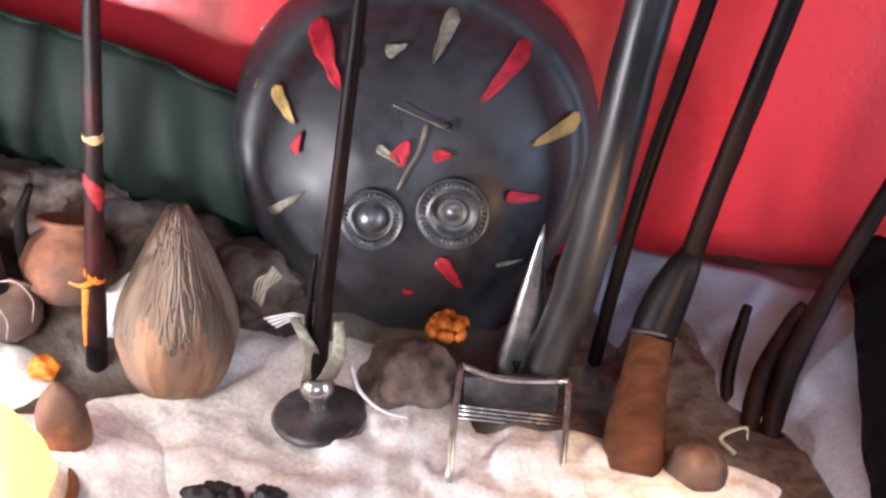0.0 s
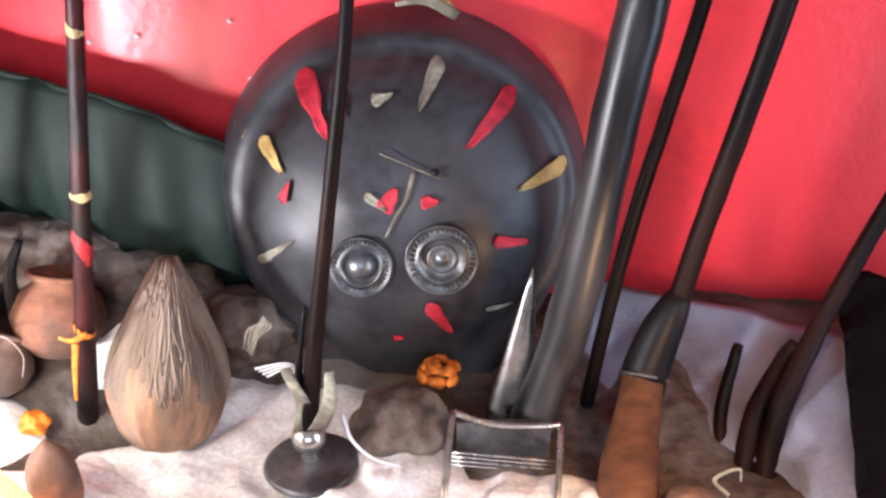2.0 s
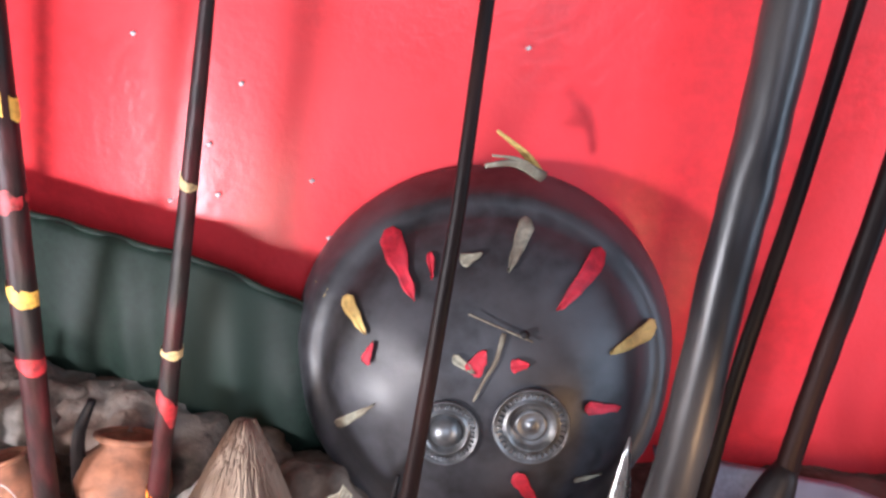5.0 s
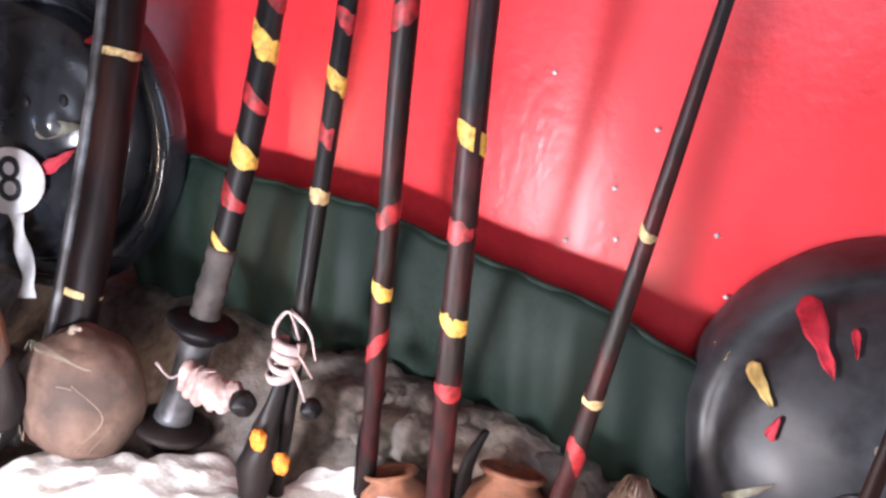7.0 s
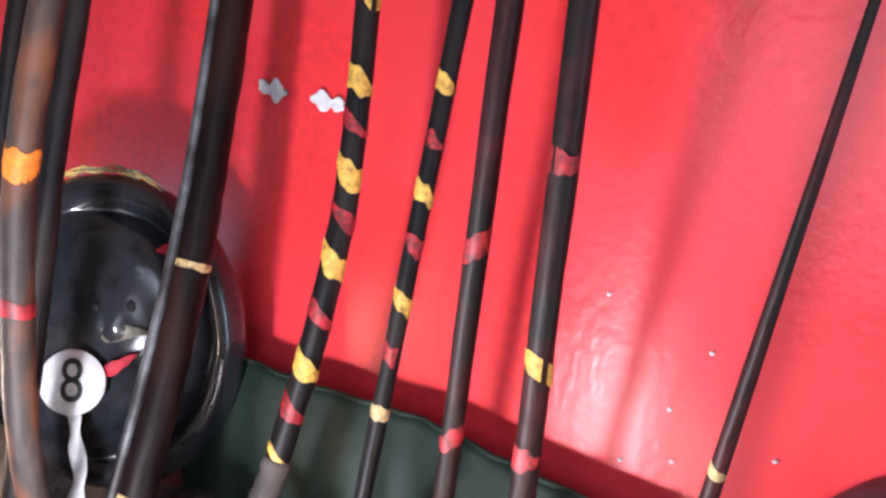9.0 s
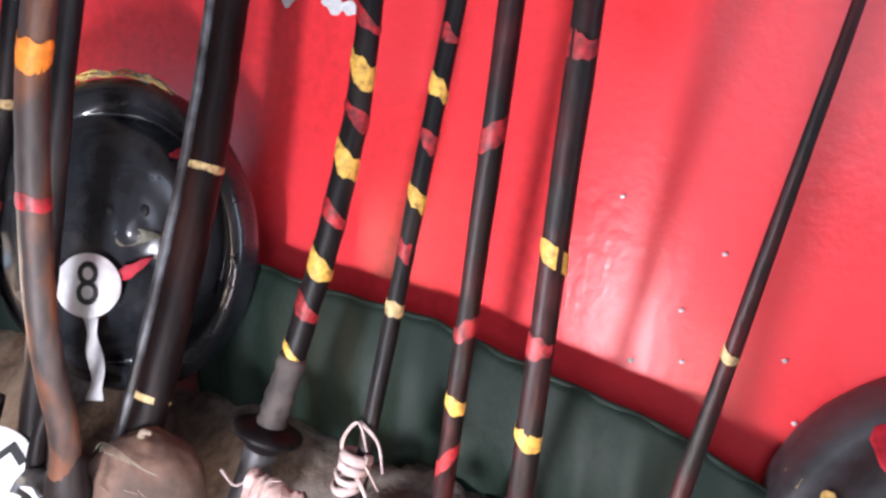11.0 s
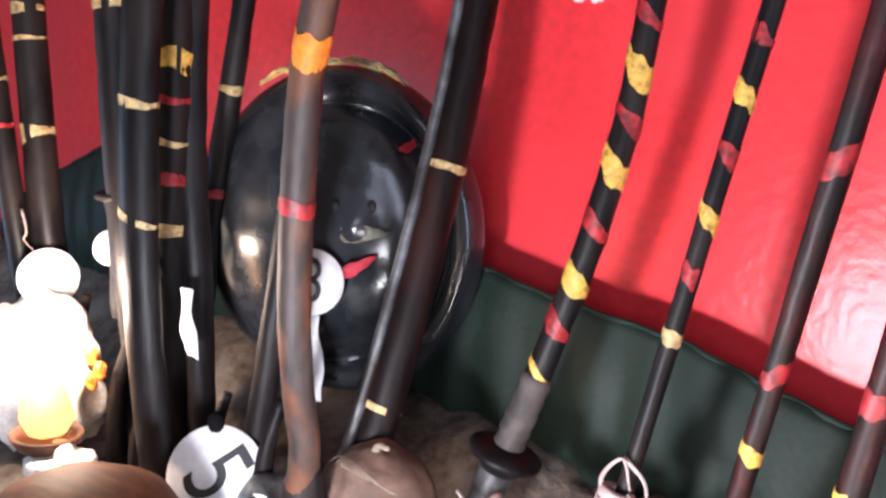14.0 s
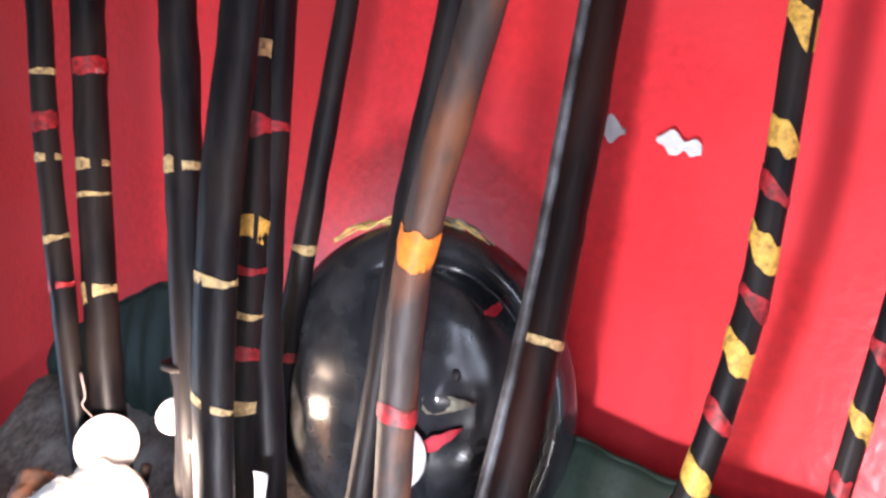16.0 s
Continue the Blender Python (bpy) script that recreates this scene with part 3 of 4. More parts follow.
ring_staff = staff("ritual_staff", "black staff with slanting yellow and red stripes and iron collars", [(-0.94, 1.005, 0.06), (-0.911, 1.014, 0.155), (-0.863, 1.026, 0.30), (-0.797, 1.035, 0.525), (-0.768, 1.041, 0.656), (-0.75, 1.05, 0.80), (-0.72, 1.06, 1.25)], (0.017, 0.0148), BLACK_LACQUER, [(0.412, Y, 0.012, 0.012), (0.525, Y, 0.032, 0.012), (0.47, RD, 0.03, 0.012), (0.59, RD, 0.022, 0.012), (0.656, Y, 0.032, 0.012), (0.71, RD, 0.022, 0.012), (0.765, Y, 0.034, 0.012), (0.82, RD, 0.022, 0.012), (0.87, Y, 0.034, 0.012), (0.98, Y, 0.034, 0.012)])
part("sleeve", tube(bmesh.new(), [Vector(p) - Vector((-0.94, 1.005, 0.06)) for p in curve_through([(-0.911, 1.014, 0.16), (-0.888, 1.02, 0.225), (-0.865, 1.026, 0.295)], 5)], [0.026, 0.024, 0.0225, 0.0215, 0.021, 0.021, 0.021, 0.0215, 0.022, 0.0235, 0.025], 20), GREY_IRON, ring_staff, "dull grey iron sleeve between the collars")
part("wrapping", tube(bmesh.new(), [Vector(p) - Vector((-0.94, 1.005, 0.06)) for p in curve_through([(-0.86, 1.0265, 0.31), (-0.846, 1.028, 0.355), (-0.831, 1.0305, 0.405)], 8)], [0.0185 + 0.0012 * math.sin(i * 1.9) for i in range(17)], 20, wob=0.12), GREY_WRAP, ring_staff, "worn grey-brown wrapping above the collar")
for z, x, y, r in ((0.30, -0.863, 1.026, 0.046), (0.155, -0.911, 1.014, 0.052)):
    m = Matrix.Translation(Vector((x, y, z)) - Vector((-0.94, 1.005, 0.06))) @ pose(0, 0, 0, -4, 16, 0)
    part("collar", lathe(bmesh.new(), [(0, 0.012), (0.024, 0.012), (r * 0.8, 0.008), (r, 0.003), (r, -0.003), (r * 0.7, -0.012), (0.024, -0.022), (0, -0.022)], 32, m), BLACK_LACQUER, ring_staff, "dark iron collar")
staff("ritual_staff", "thick dark brown wooden staff with faint orange marks", [(-1.07, 0.95, 0.14), (-1.03, 0.99, 0.28), (-1.0, 1.06, 0.55), (-0.985, 1.10, 0.75), (-0.965, 1.13, 1.0), (-0.945, 1.16, 1.25)], (0.026, 0.023), DARK_WOOD, [(0.63, TN, 0.012, 0.002), (0.33, TN, 0.01, 0.002)])
# highlight on the brown staff's left edge, built as a thin grey rod
staff("ritual_staff", "thin grey rod standing in for the highlight along the brown staff edge", [(-1.09, 0.925, 0.14), (-1.05, 0.965, 0.28), (-1.019, 1.037, 0.55), (-1.002, 1.078, 0.75), (-0.981, 1.108, 1.0), (-0.96, 1.138, 1.25)], (0.0075, 0.007), GREY_IRON)
rusty = staff("ritual_staff", "bent rusty brown staff with an orange patch and a red band", [(-1.052, 0.872, 0.225), (-1.046, 0.865, 0.27), (-1.036, 0.855, 0.33), (-1.028, 0.82, 0.445), (-1.012, 0.793, 0.61), (-0.99, 0.775, 0.755), (-0.928, 0.75, 0.946), (-0.83, 0.72, 1.25)], (0.018, 0.017), RUST, [(0.765, PETAL_ORANGE, 0.035, 0.003), (0.61, RD, 0.02, 0.002)])
part("foot", tube(bmesh.new(), curve_through([(0.0, 0.004, -0.03), (0.0, 0.002, 0.0), (0.005, 0, 0.035), (0.012, -0.004, 0.075)], 4), [0.016, 0.02, 0.024, 0.026, 0.028, 0.029, 0.0285, 0.028, 0.026, 0.024, 0.022, 0.02, 0.0185], 18, wob=0.15), BLACK_LACQUER, rusty, "dark swollen foot")
staff("ritual_staff", "slim black staff behind the rusty one", [(-1.19, 0.95, 0.16), (-1.149, 0.95, 0.46), (-1.108, 0.95, 0.758), (-1.066, 0.95, 0.977), (-1.02, 0.95, 1.25)], (0.018, 0.013), BLACK_LACQUER)
staff("ritual_staff", "slim dark staff leaning in front of the drape", [(-1.42, 1.1, 0.24), (-1.379, 1.1, 0.54), (-1.348, 1.1, 0.73), (-1.301, 1.1, 1.003), (-1.26, 1.1, 1.25)], (0.02, 0.0135), BLACK_LACQUER, [(0.70, TN, 0.014, 0), (0.55, RD, 0.014, 0)])
staff("ritual_staff", "broad dark brown staff with a tan band", [(-1.29, 0.9, 0.16), (-1.295, 0.87, 0.451), (-1.298, 0.87, 0.727), (-1.274, 0.87, 0.97), (-1.24, 0.87, 1.25)], (0.027, 0.026), BLACK_LACQUER, [(0.688, TN, 0.016, 0.002), (0.55, TN, 0.012, 0.01)], flat=0.7)
staff("ritual_staff", "striped black staff with tan and red bands", [(-1.345, 0.99, 0.18), (-1.34, 0.96, 0.486), (-1.331, 0.96, 0.739), (-1.329, 0.96, 0.965), (-1.32, 0.96, 1.25)], (0.03, 0.024), BLACK_LACQUER, [(0.523, TN, 0.018, 0.004), (0.637, TN, 0.016, 0.004), (0.59, RD, 0.02, 0.003), (0.74, Y, 0.03, 0.003), (0.69, RD, 0.014, 0.002), (0.86, RD, 0.03, 0.003), (0.95, TN, 0.02, 0.004)])
staff("ritual_staff", "plain black staff with wet highlights", [(-1.31, 1.0, 0.18), (-1.303, 0.98, 0.416), (-1.319, 0.98, 0.669), (-1.31, 0.98, 0.986), (-1.30, 0.98, 1.25)], (0.021, 0.02), BLACK_LACQUER, [(0.86, RD, 0.012, 0.002)])
holder_staff = staff("ritual_staff", "tall black staff with a tan band, standing in a black holder", [(-1.40, 0.99, 0.18), (-1.426, 0.97, 0.549), (-1.447, 0.97, 0.807), (-1.461, 0.97, 0.988), (-1.48, 0.97, 1.25)], (0.024, 0.024), BLACK_LACQUER, [(0.806, TN, 0.02, 0.002)])
part("holder", lathe(bmesh.new(), [(0, 0.2), (0.027, 0.2), (0.029, 0.22), (0.026, 0.26), (0.026, 0.34), (0.029, 0.355), (0.03, 0.362), (0.041, 0.366), (0.041, 0.373), (0.03, 0.377), (0.025, 0.378)], 28, pose(-0.012, -0.006, 0, 0, -4, 0)), BLACK_LACQUER, holder_staff, "turned black holder with a flat collar")
staff("ritual_staff", "black staff with faded yellow tape bands", [(-1.61, 1.05, 0.18), (-1.646, 1.03, 0.46), (-1.679, 1.03, 0.786), (-1.694, 1.03, 1.001), (-1.71, 1.03, 1.25)], (0.025, 0.024), BLACK_LACQUER, [(0.612, TN, 0.03, -0.006), (0.795, TN, 0.016, 0), (0.752, TN, 0.008, 0), (0.93, RD, 0.03, 0)])
staff("ritual_staff", "slim black staff with several faded bands", [(-1.64, 1.02, 0.18), (-1.682, 1.0, 0.477), (-1.738, 1.0, 0.807), (-1.757, 1.0, 0.998), (-1.78, 1.0, 1.25)], (0.018, 0.018), BLACK_LACQUER, [(0.685, TN, 0.016, -0.003), (0.80, TN, 0.012, 0), (0.62, RD, 0.02, 0), (0.92, TN, 0.01, 0), (0.85, RD, 0.03, 0)])
staff("iron_pipe", "thick black iron pipe with a long sheen leaning on the wall", [(0.10, 0.90, -0.03), (0.154, 0.90, 0.164), (0.195, 0.90, 0.44), (0.226, 0.90, 0.654), (0.29, 0.92, 1.25)], (0.026, 0.024), PIPE, category="pipe")
staff("ritual_staff", "thin black rod leaning on the wall", [(0.185, 0.96, -0.05), (0.225, 0.96, 0.231), (0.288, 0.96, 0.535), (0.4, 0.96, 1.15)], (0.009, 0.008), BLACK_LACQUER)
club = staff("wooden_club", "wooden club with a thick brown handle and dark shaft", [(0.255, 0.915, -0.03), (0.262, 0.917, 0.05), (0.275, 0.92, 0.13), (0.297, 0.92, 0.258), (0.356, 0.92, 0.543), (0.46, 0.92, 1.15)], (0.0145, 0.011), DARK_WOOD, category="club")
o = Vector((0.255, 0.915, -0.03))
part("handle", tube(bmesh.new(), [Vector(p) - o for p in curve_through([(0.207, 0.775, -0.02), (0.228, 0.85, 0.035), (0.247, 0.905, 0.085)], 6)], [0.031, 0.034, 0.035, 0.0345, 0.033, 0.031, 0.029, 0.0275, 0.026, 0.025, 0.0245, 0.024, 0.024], 20, wob=0.06), BROWN_SHELL, club, "smooth brown wooden handle")
part("socket", tube(bmesh.new(), [Vector(p) - o for p in curve_through([(0.247, 0.905, 0.085), (0.262, 0.915, 0.13), (0.283, 0.92, 0.185)], 5)], [0.027, 0.0275, 0.027, 0.0265, 0.026, 0.025, 0.024, 0.022, 0.02, 0.017, 0.013], 20), BLACK_LACQUER, club, "dark swollen socket")

ring = [Vector((0.2465, 0.903, 0.083)) - o + 0.0265 * (Vector((1, 0, -0.25)).normalized() * math.cos(2 * math.pi * i / 24) + Vector((0, 0.8, -0.6)) * math.sin(2 * math.pi * i / 24)) for i in range(25)]
part("ferrule", tube(bmesh.new(), ring, 0.003, 8), GREY_IRON, club, "thin iron ring")

# spear blades beside the pipe
for x0, y0, x1, z1, r in ((0.088, 0.93, 0.116, 0.21, 0.031), (0.118, 0.95, 0.15, 0.17, 0.014)):
    bm = bmesh.new()
    c = curve_through([(x0, y0, -0.03), (x0 * 0.6 + x1 * 0.4, y0, z1 * 0.35), (x1, y0 + 0.01, z1)], 6)
    tube(bm, c, [r * (1 - (i / (len(c) - 1)) ** 1.6) + 0.001 for i in range(len(c))], 12, 0.45)
    solid("spear_blade", bm, STEEL, "tapered steel spear blade standing beside the iron pipe", "blade", "spear blades")

# trident lamp on a round foot
root = thing("trident_stand", "slim iron trident stand on a round grey foot in ash", "stand", at=(-0.142, 0.838, 0.0))
z0 = ground_z(-0.142, 0.838) + 0.02
part("foot", lathe(bmesh.new(), [(0, z0 - 0.004), (0.053, z0 - 0.004), (0.055, z0), (0.05, z0 + 0.004), (0.02, z0 + 0.007), (0.01, z0 + 0.012), (0, z0 + 0.012)], 40), GREY_IRON, root, "round flat grey foot")
part("knob", lathe(bmesh.new(), [(0, 0.012), (0.009, 0.014), (0.013, 0.025), (0.009, 0.034), (0.012, 0.04), (0.0185, 0.05), (0.0195, 0.058), (0.017, 0.067), (0.008, 0.074), (0, 0.075)], 24), STEEL, root, "polished steel knob")
part("rod", tube(bmesh.new(), [Vector((0, 0, 0.07)), Vector((0.02, -0.006, 0.2)), Vector((0.07, -0.02, 0.5)), Vector((0.15, -0.05, 1.1))], [0.011, 0.0085, 0.0065, 0.005], 12), DARK_WOOD, root)
part("prong", tube(bmesh.new(), curve_through([(0.002, 0, 0.07), (-0.004, 0, 0.14), (0.012, -0.01, 0.235)], 5), [0.007 - 0.0005 * i for i in range(11)], 10), BLACK_LACQUER, root)
for s in ((-0.007, 0.16), (0.024, 0.155)):
    part("leaf_wrap", sheet(bmesh.new(), lambda u, v, s=s: Vector((s[0] * (0.5 + u) + 0.022 * (v - 0.5) * (1 - 0.55 * u) + 0.006 * math.sin(u * 4), -0.012 + 0.004 * math.sin(u * 5 + v), 0.075 + (s[1] - 0.075) * u)), 8, 3, (0, 0.002, 0)), LEAF, root, "dry leaf wrapped round the rod")


# ---- coconut ----
def coconut(at, m, label):
    root = thing("coconut", label, "coconut", at=at)
    root.rotation_euler, root.scale = m, (0.93, 0.93, 0.98)
    line = [(0.0, -0.1), (0.03, -0.096), (0.056, -0.075), (0.071, -0.04), (0.074, -0.005), (0.065, 0.03), (0.049, 0.06), (0.033, 0.09), (0.018, 0.118), (0.006, 0.138)]
    heights, radii = [h for _, h in line], [r for r, _ in line]
    def rad(z):
        return float(np.interp(z, heights, radii))
    bm = bmesh.new()
    c = curve_through([(r, 0, h) for r, h in line[:8]], 3)
    lathe(bm, [(max(0.0, p.x), p.z) for p in c] + [(0, 0.095)], 44, wob=0.05)
    part("shell", bm, SHELL, root)
    r = random.Random(2)
    bm = bmesh.new()
    for i in range(1300):
        a = r.uniform(0, 2 * math.pi)
        lo = r.uniform(-0.025, 0.05) if i % 3 else r.uniform(0.02, 0.07)
        hi = r.uniform(0.09, 0.14)
        lift = 0.001 + 0.004 * r.random()
        swing = r.uniform(-0.25, 0.25)
        pts = []
        for k in range(5):
            z = lo + (hi - lo) * k / 4
            rr = rad(z) + lift * (0.3 + k / 4)
            aa = a + swing * (k / 4) ** 2 + 0.05 * math.sin(k * 1.7 + i)
            pts.append((rr * math.cos(aa), rr * math.sin(aa), z))
        c = curve_through(pts, 3)
        tube(bm, c, [0.0026 * (1 - 0.5 * j / len(c)) for j in range(len(c))], 4, 0.35)
    ob = part("husk_fibre", bm, HUSK, root, "dry brown husk fibres drawn up into a pointed tuft")
    ob["kind"] = "stuff"


coconut((-0.312, 0.912, 0.098), (radians(-18), radians(4), 0), "brown coconut with a tuft of dry husk standing in the ash")

# curled fibres beside the coconut
for i in range(4):
    a = i * 0.5
    strand("husk_curl", [(-0.225 + 0.008 * math.cos(a), 0.93, 0.105 + 0.006 * i * 0.5), (-0.20 - 0.004 * i, 0.92, 0.15), (-0.195 + 0.003 * i, 0.92, 0.165 - 0.004 * i), (-0.215, 0.915, 0.12 + 0.003 * i)], 0.0022, LEAF, "thin curled husk strip beside the coconut", "husk", "husk strips", flat=0.4)
for i in range(4):
    strand("husk_curl", [(-0.195 - 0.004 * i, 0.90, 0.095 + 0.004 * i), (-0.17, 0.89, 0.112 + 0.003 * i), (-0.145, 0.87, 0.113 + 0.004 * i)], 0.0018, PAPER, "torn pale strip lying against the trident stand", "strip", "pale strips", flat=0.4)

# lumps on the ledge
def lump(name, c, s, mat, label, category, seed, rough=0.2):
    return solid(name, blob(bmesh.new(), c, s, rough, 2.0, seed), mat, label, category)


lump("stone", (-0.045, 0.90, 0.02), (0.06, 0.05, 0.05), ROCK, "rounded brown stone dusted with ash", "stone", 3)
strand("string", [(-0.105, 0.855, 0.075), (-0.095, 0.845, 0.045), (-0.07, 0.835, 0.025), (-0.04, 0.83, 0.018)], 0.003, PAPER, "white thread loop lying over the stone", "thread", flat=0.5)
def ash_patch(cx, cy, rx, ry, h, seed, label):
    """A loose layer of ash that thins out to an uneven edge."""
    def f(u, v):
        a, q = 2 * math.pi * u, v ** 0.7
        edge = 1 + 0.35 * noise.noise(Vector((math.cos(a) * 1.5, math.sin(a) * 1.5, seed)))
        x, y = cx + rx * edge * q * math.cos(a), cy + ry * edge * q * math.sin(a)
        z = ground_z(x, y) + h * (1 - q ** 3) - 0.012 * q ** 6
        z += (0.005 * noise.noise(Vector((x * 12, y * 12, seed))) + 0.0018 * noise.noise(Vector((x * 70, y * 70, seed))) + 0.0009 * noise.noise(Vector((x * 190, y * 190, seed)))) * (1 - q ** 4)
        return Vector((x, y, z))
    return solid("ash_layer", sheet(bmesh.new(), f, 150, 60), ASH, label, "ash", "ash layers")


ash_patch(-0.17, 0.83, 0.25, 0.17, 0.018, 1, "layer of fluffy white ash round the trident stand")
ash_patch(0.15, 0.735, 0.23, 0.10, 0.015, 2, "layer of pale ash under the wire stand")
ash_patch(-0.40, 0.72, 0.14, 0.13, 0.03, 3, "heap of white ash beside the burning oil lamp")
ash_patch(-0.75, 0.865, 0.26, 0.15, 0.032, 4, "thick heap of bright white ash before the staffs")
ash_patch(-0.95, 0.88, 0.16, 0.09, 0.03, 5, "heap of white ash round the dried gourd")
ash_patch(-0.83, 0.95, 0.11, 0.06, 0.022, 9, "patch of white ash between the collared staff and the bow")
ash_patch(-0.66, 0.97, 0.12, 0.07, 0.01, 10, "thin dusting of pale ash among the staffs")
ash_patch(-1.12, 0.82, 0.12, 0.08, 0.022, 11, "layer of dusty ash before the silver cup")
ash_patch(-0.38, 1.0, 0.1, 0.06, 0.012, 6, "thin grey ash behind the coconut")
ash_patch(-1.30, 0.80, 0.2, 0.1, 0.02, 7, "layer of grey-white ash below the numbered tag")
for i, (x, y, z, s) in enumerate(((-0.42, 1.07, 0.12, 0.07), (-0.50, 1.09, 0.15, 0.08), (-0.60, 1.10, 0.17, 0.075), (-0.33, 1.06, 0.1, 0.055), (-0.70, 1.12, 0.19, 0.07), (-0.25, 1.03, 0.08, 0.06))):
    lump("rock", (x, y, z), (s * 1.25, s, s * 0.75), ROCK if i % 2 else STONE, "rough greyish brown rock at the back of the ledge", "rock", i + 5, 0.35)


# clay pots and lamps
def pot(name, at, r, mat, label, tip=(0, 0), lamp_shape=False, mouth=0.55):
    root = thing(name, label, "lamp" if lamp_shape else "pot", at=at)
    root.rotation_euler = (radians(tip[0]), radians(tip[1]), 0)
    bm = bmesh.new()
    if lamp_shape:
        prof = [(0, 0), (r * 0.5, 0), (r * 0.8, r * 0.2), (r, r * 0.55), (r * 0.95, r * 0.62), (r * 0.7, r * 0.4), (0, r * 0.3)]
    else:
        prof = [(0, 0), (r * 0.5, r * 0.02), (r * 0.85, r * 0.35), (r, r * 0.85), (r * 0.85, r * 1.35), (r * mouth, r * 1.6), (r * (mouth + 0.12), r * 1.78), (r * (mouth + 0.05), r * 1.8), (r * (mouth - 0.06), r * 1.6), (r * 0.6, r * 1.2), (0, r * 0.3)]
    lathe(bm, prof, 36, wob=0.03)
    part("body", bm, mat, root)
    if not lamp_shape:
        ring = [Vector((r * (mouth + 0.1) * math.cos(2 * math.pi * i / 28), r * (mouth + 0.1) * math.sin(2 * math.pi * i / 28), r * 1.79)) for i in range(29)]
        part("rim", tube(bmesh.new(), ring, r * 0.07, 8), mat, root)
    return root


pot("clay_pot", (-0.455, 0.95, 0.10), 0.055, CLAY, "small terracotta pot among the staffs", (-18, 8))
pot("clay_pot", (-0.565, 0.945, 0.10), 0.045, CLAY, "small reddish clay pot tied with thread", (-10, -12))
pot("clay_pot", (-0.52, 0.90, 0.08), 0.04, CLAY_DARK, "smoke-stained little clay pot", (-30, 20))
root = thing("wooden_bowl", "upturned brown wooden bowl on a dark stand", "bowl", at=(-1.24, 0.725, 0.108))
part("bowl", lathe(bmesh.new(), [(0, 0.178), (0.05, 0.172), (0.092, 0.15), (0.122, 0.11), (0.13, 0.065), (0.122, 0.058), (0, 0.06)], 44, wob=0.05), BROWN_SHELL, root)
part("stand", lathe(bmesh.new(), [(0, 0.06), (0.1, 0.06), (0.11, 0.03), (0.115, -0.01), (0, -0.01)], 32, wob=0.05), BLACK_CLOTH, root, "dark cloth ring")
root = thing("dried_gourd", "round brown dried gourd resting against the staffs", "gourd", at=(-0.998, 0.955, 0.213))
part("body", blob(bmesh.new(), (0, 0, 0), (0.078, 0.075, 0.09), 0.06, 2.0, 4, 5), CLAY_DARK, root)
part("stem", tube(bmesh.new(), curve_through([(0.0, -0.01, 0.08), (0.012, -0.02, 0.098), (0.03, -0.03, 0.102)], 4), [0.007, 0.006, 0.005, 0.005, 0.004, 0.004, 0.004, 0.003, 0.003], 8), HUSK, root, "dry stem")
for k in range(7):
    a = k * 0.9
    part("fibre", tube(bmesh.new(), curve_through([(0.078 * math.cos(a) * 0.5, -0.066 + 0.01 * math.sin(a), 0.045), (0.078 * math.cos(a + 0.5), -0.05 * abs(math.sin(a + 0.9)) - 0.012, 0.0), (0.05 * math.cos(a + 0.9), -0.062, -0.045)], 5), 0.0006, 5), HUSK, root)
for i in range(4):
    strand("thread", [(-1.04 + 0.01 * i, 0.91, 0.285), (-1.0, 0.885, 0.31 - 0.004 * i), (-0.95 + 0.004 * i, 0.90, 0.275)], 0.0005, LEAF, "fine loose fibre over the dried gourd", "fibre", "loose fibres")

FLAMES = ((-0.405, 0.655, 0.035, 0.055), (-1.455, 0.86, 0.21, 0.047))
for x, y, z, r in FLAMES:
    root = pot("oil_lamp", (x, y, z), r, CLAY, "small terracotta oil lamp burning with a bright flame", lamp_shape=True)
    bm = bmesh.new()
    lathe(bm, [(0, r * 0.4), (r * 0.5, r * 0.6), (r * 0.75, r * 1.0), (r * 0.6, r * 1.7), (r * 0.25, r * 2.5), (0, r * 3.1)], 20, wob=0.15)
    part("flame", bm, FLAME, root, "bright yellow-white flame")


# ---- tags, ribbons, papers ----
def tag(centre, r, normal, digit, label, up=(0, 0, 1), size=1.4, spin=0):
    n = Vector(normal).normalized()
    q = n.to_track_quat("Z", "Y").to_matrix().to_4x4()
    root = thing("round_tag", label, "tag", "round paper tags", centre)
    root.matrix_world = Matrix.Translation(centre) @ q @ pose(0, 0, 0, 0, 0, spin)
    part("disc", lathe(bmesh.new(), [(0, -0.0015), (r * 0.98, -0.0015), (r, 0), (r * 0.98, 0.0015), (0, 0.0018)], 40), PAPER, root)
    if digit:
        cu = bpy.data.curves.new("digit", "FONT")
        cu.body, cu.size, cu.extrude = digit, r * size * 1.25, 0.0006
        cu.align_x, cu.align_y = "CENTER", "CENTER"
        tmp = new("digit", cu)
        me = bpy.data.meshes.new_from_object(tmp)
        bpy.data.objects.remove(tmp)
        me.materials.append(INK)
        ob = new("digit", me)
        ob.parent, ob.location, ob.scale = root, (0, 0, 0.003), (0.85, 1.1, 1)
        tagged(ob, "black printed figure")
    return root


def ribbon(pts, width, mat, label, group="ribbons", side=(1, 0, 0)):
    c = curve_through(pts, 6)
    s = Vector(side)
    n = len(c) - 1
    def f(u, v):
        i = round(u * n)
        return c[i] + s * width * (v - 0.5) * (1 + 0.25 * noise.noise(c[i] * 40)) + Vector((0, 0.004 * math.sin(v * 3 + i * 0.6), 0))
    return solid("ribbon", sheet(bmesh.new(), f, n, 4, (0, 0.0015, 0)), mat, label, "ribbon", group)


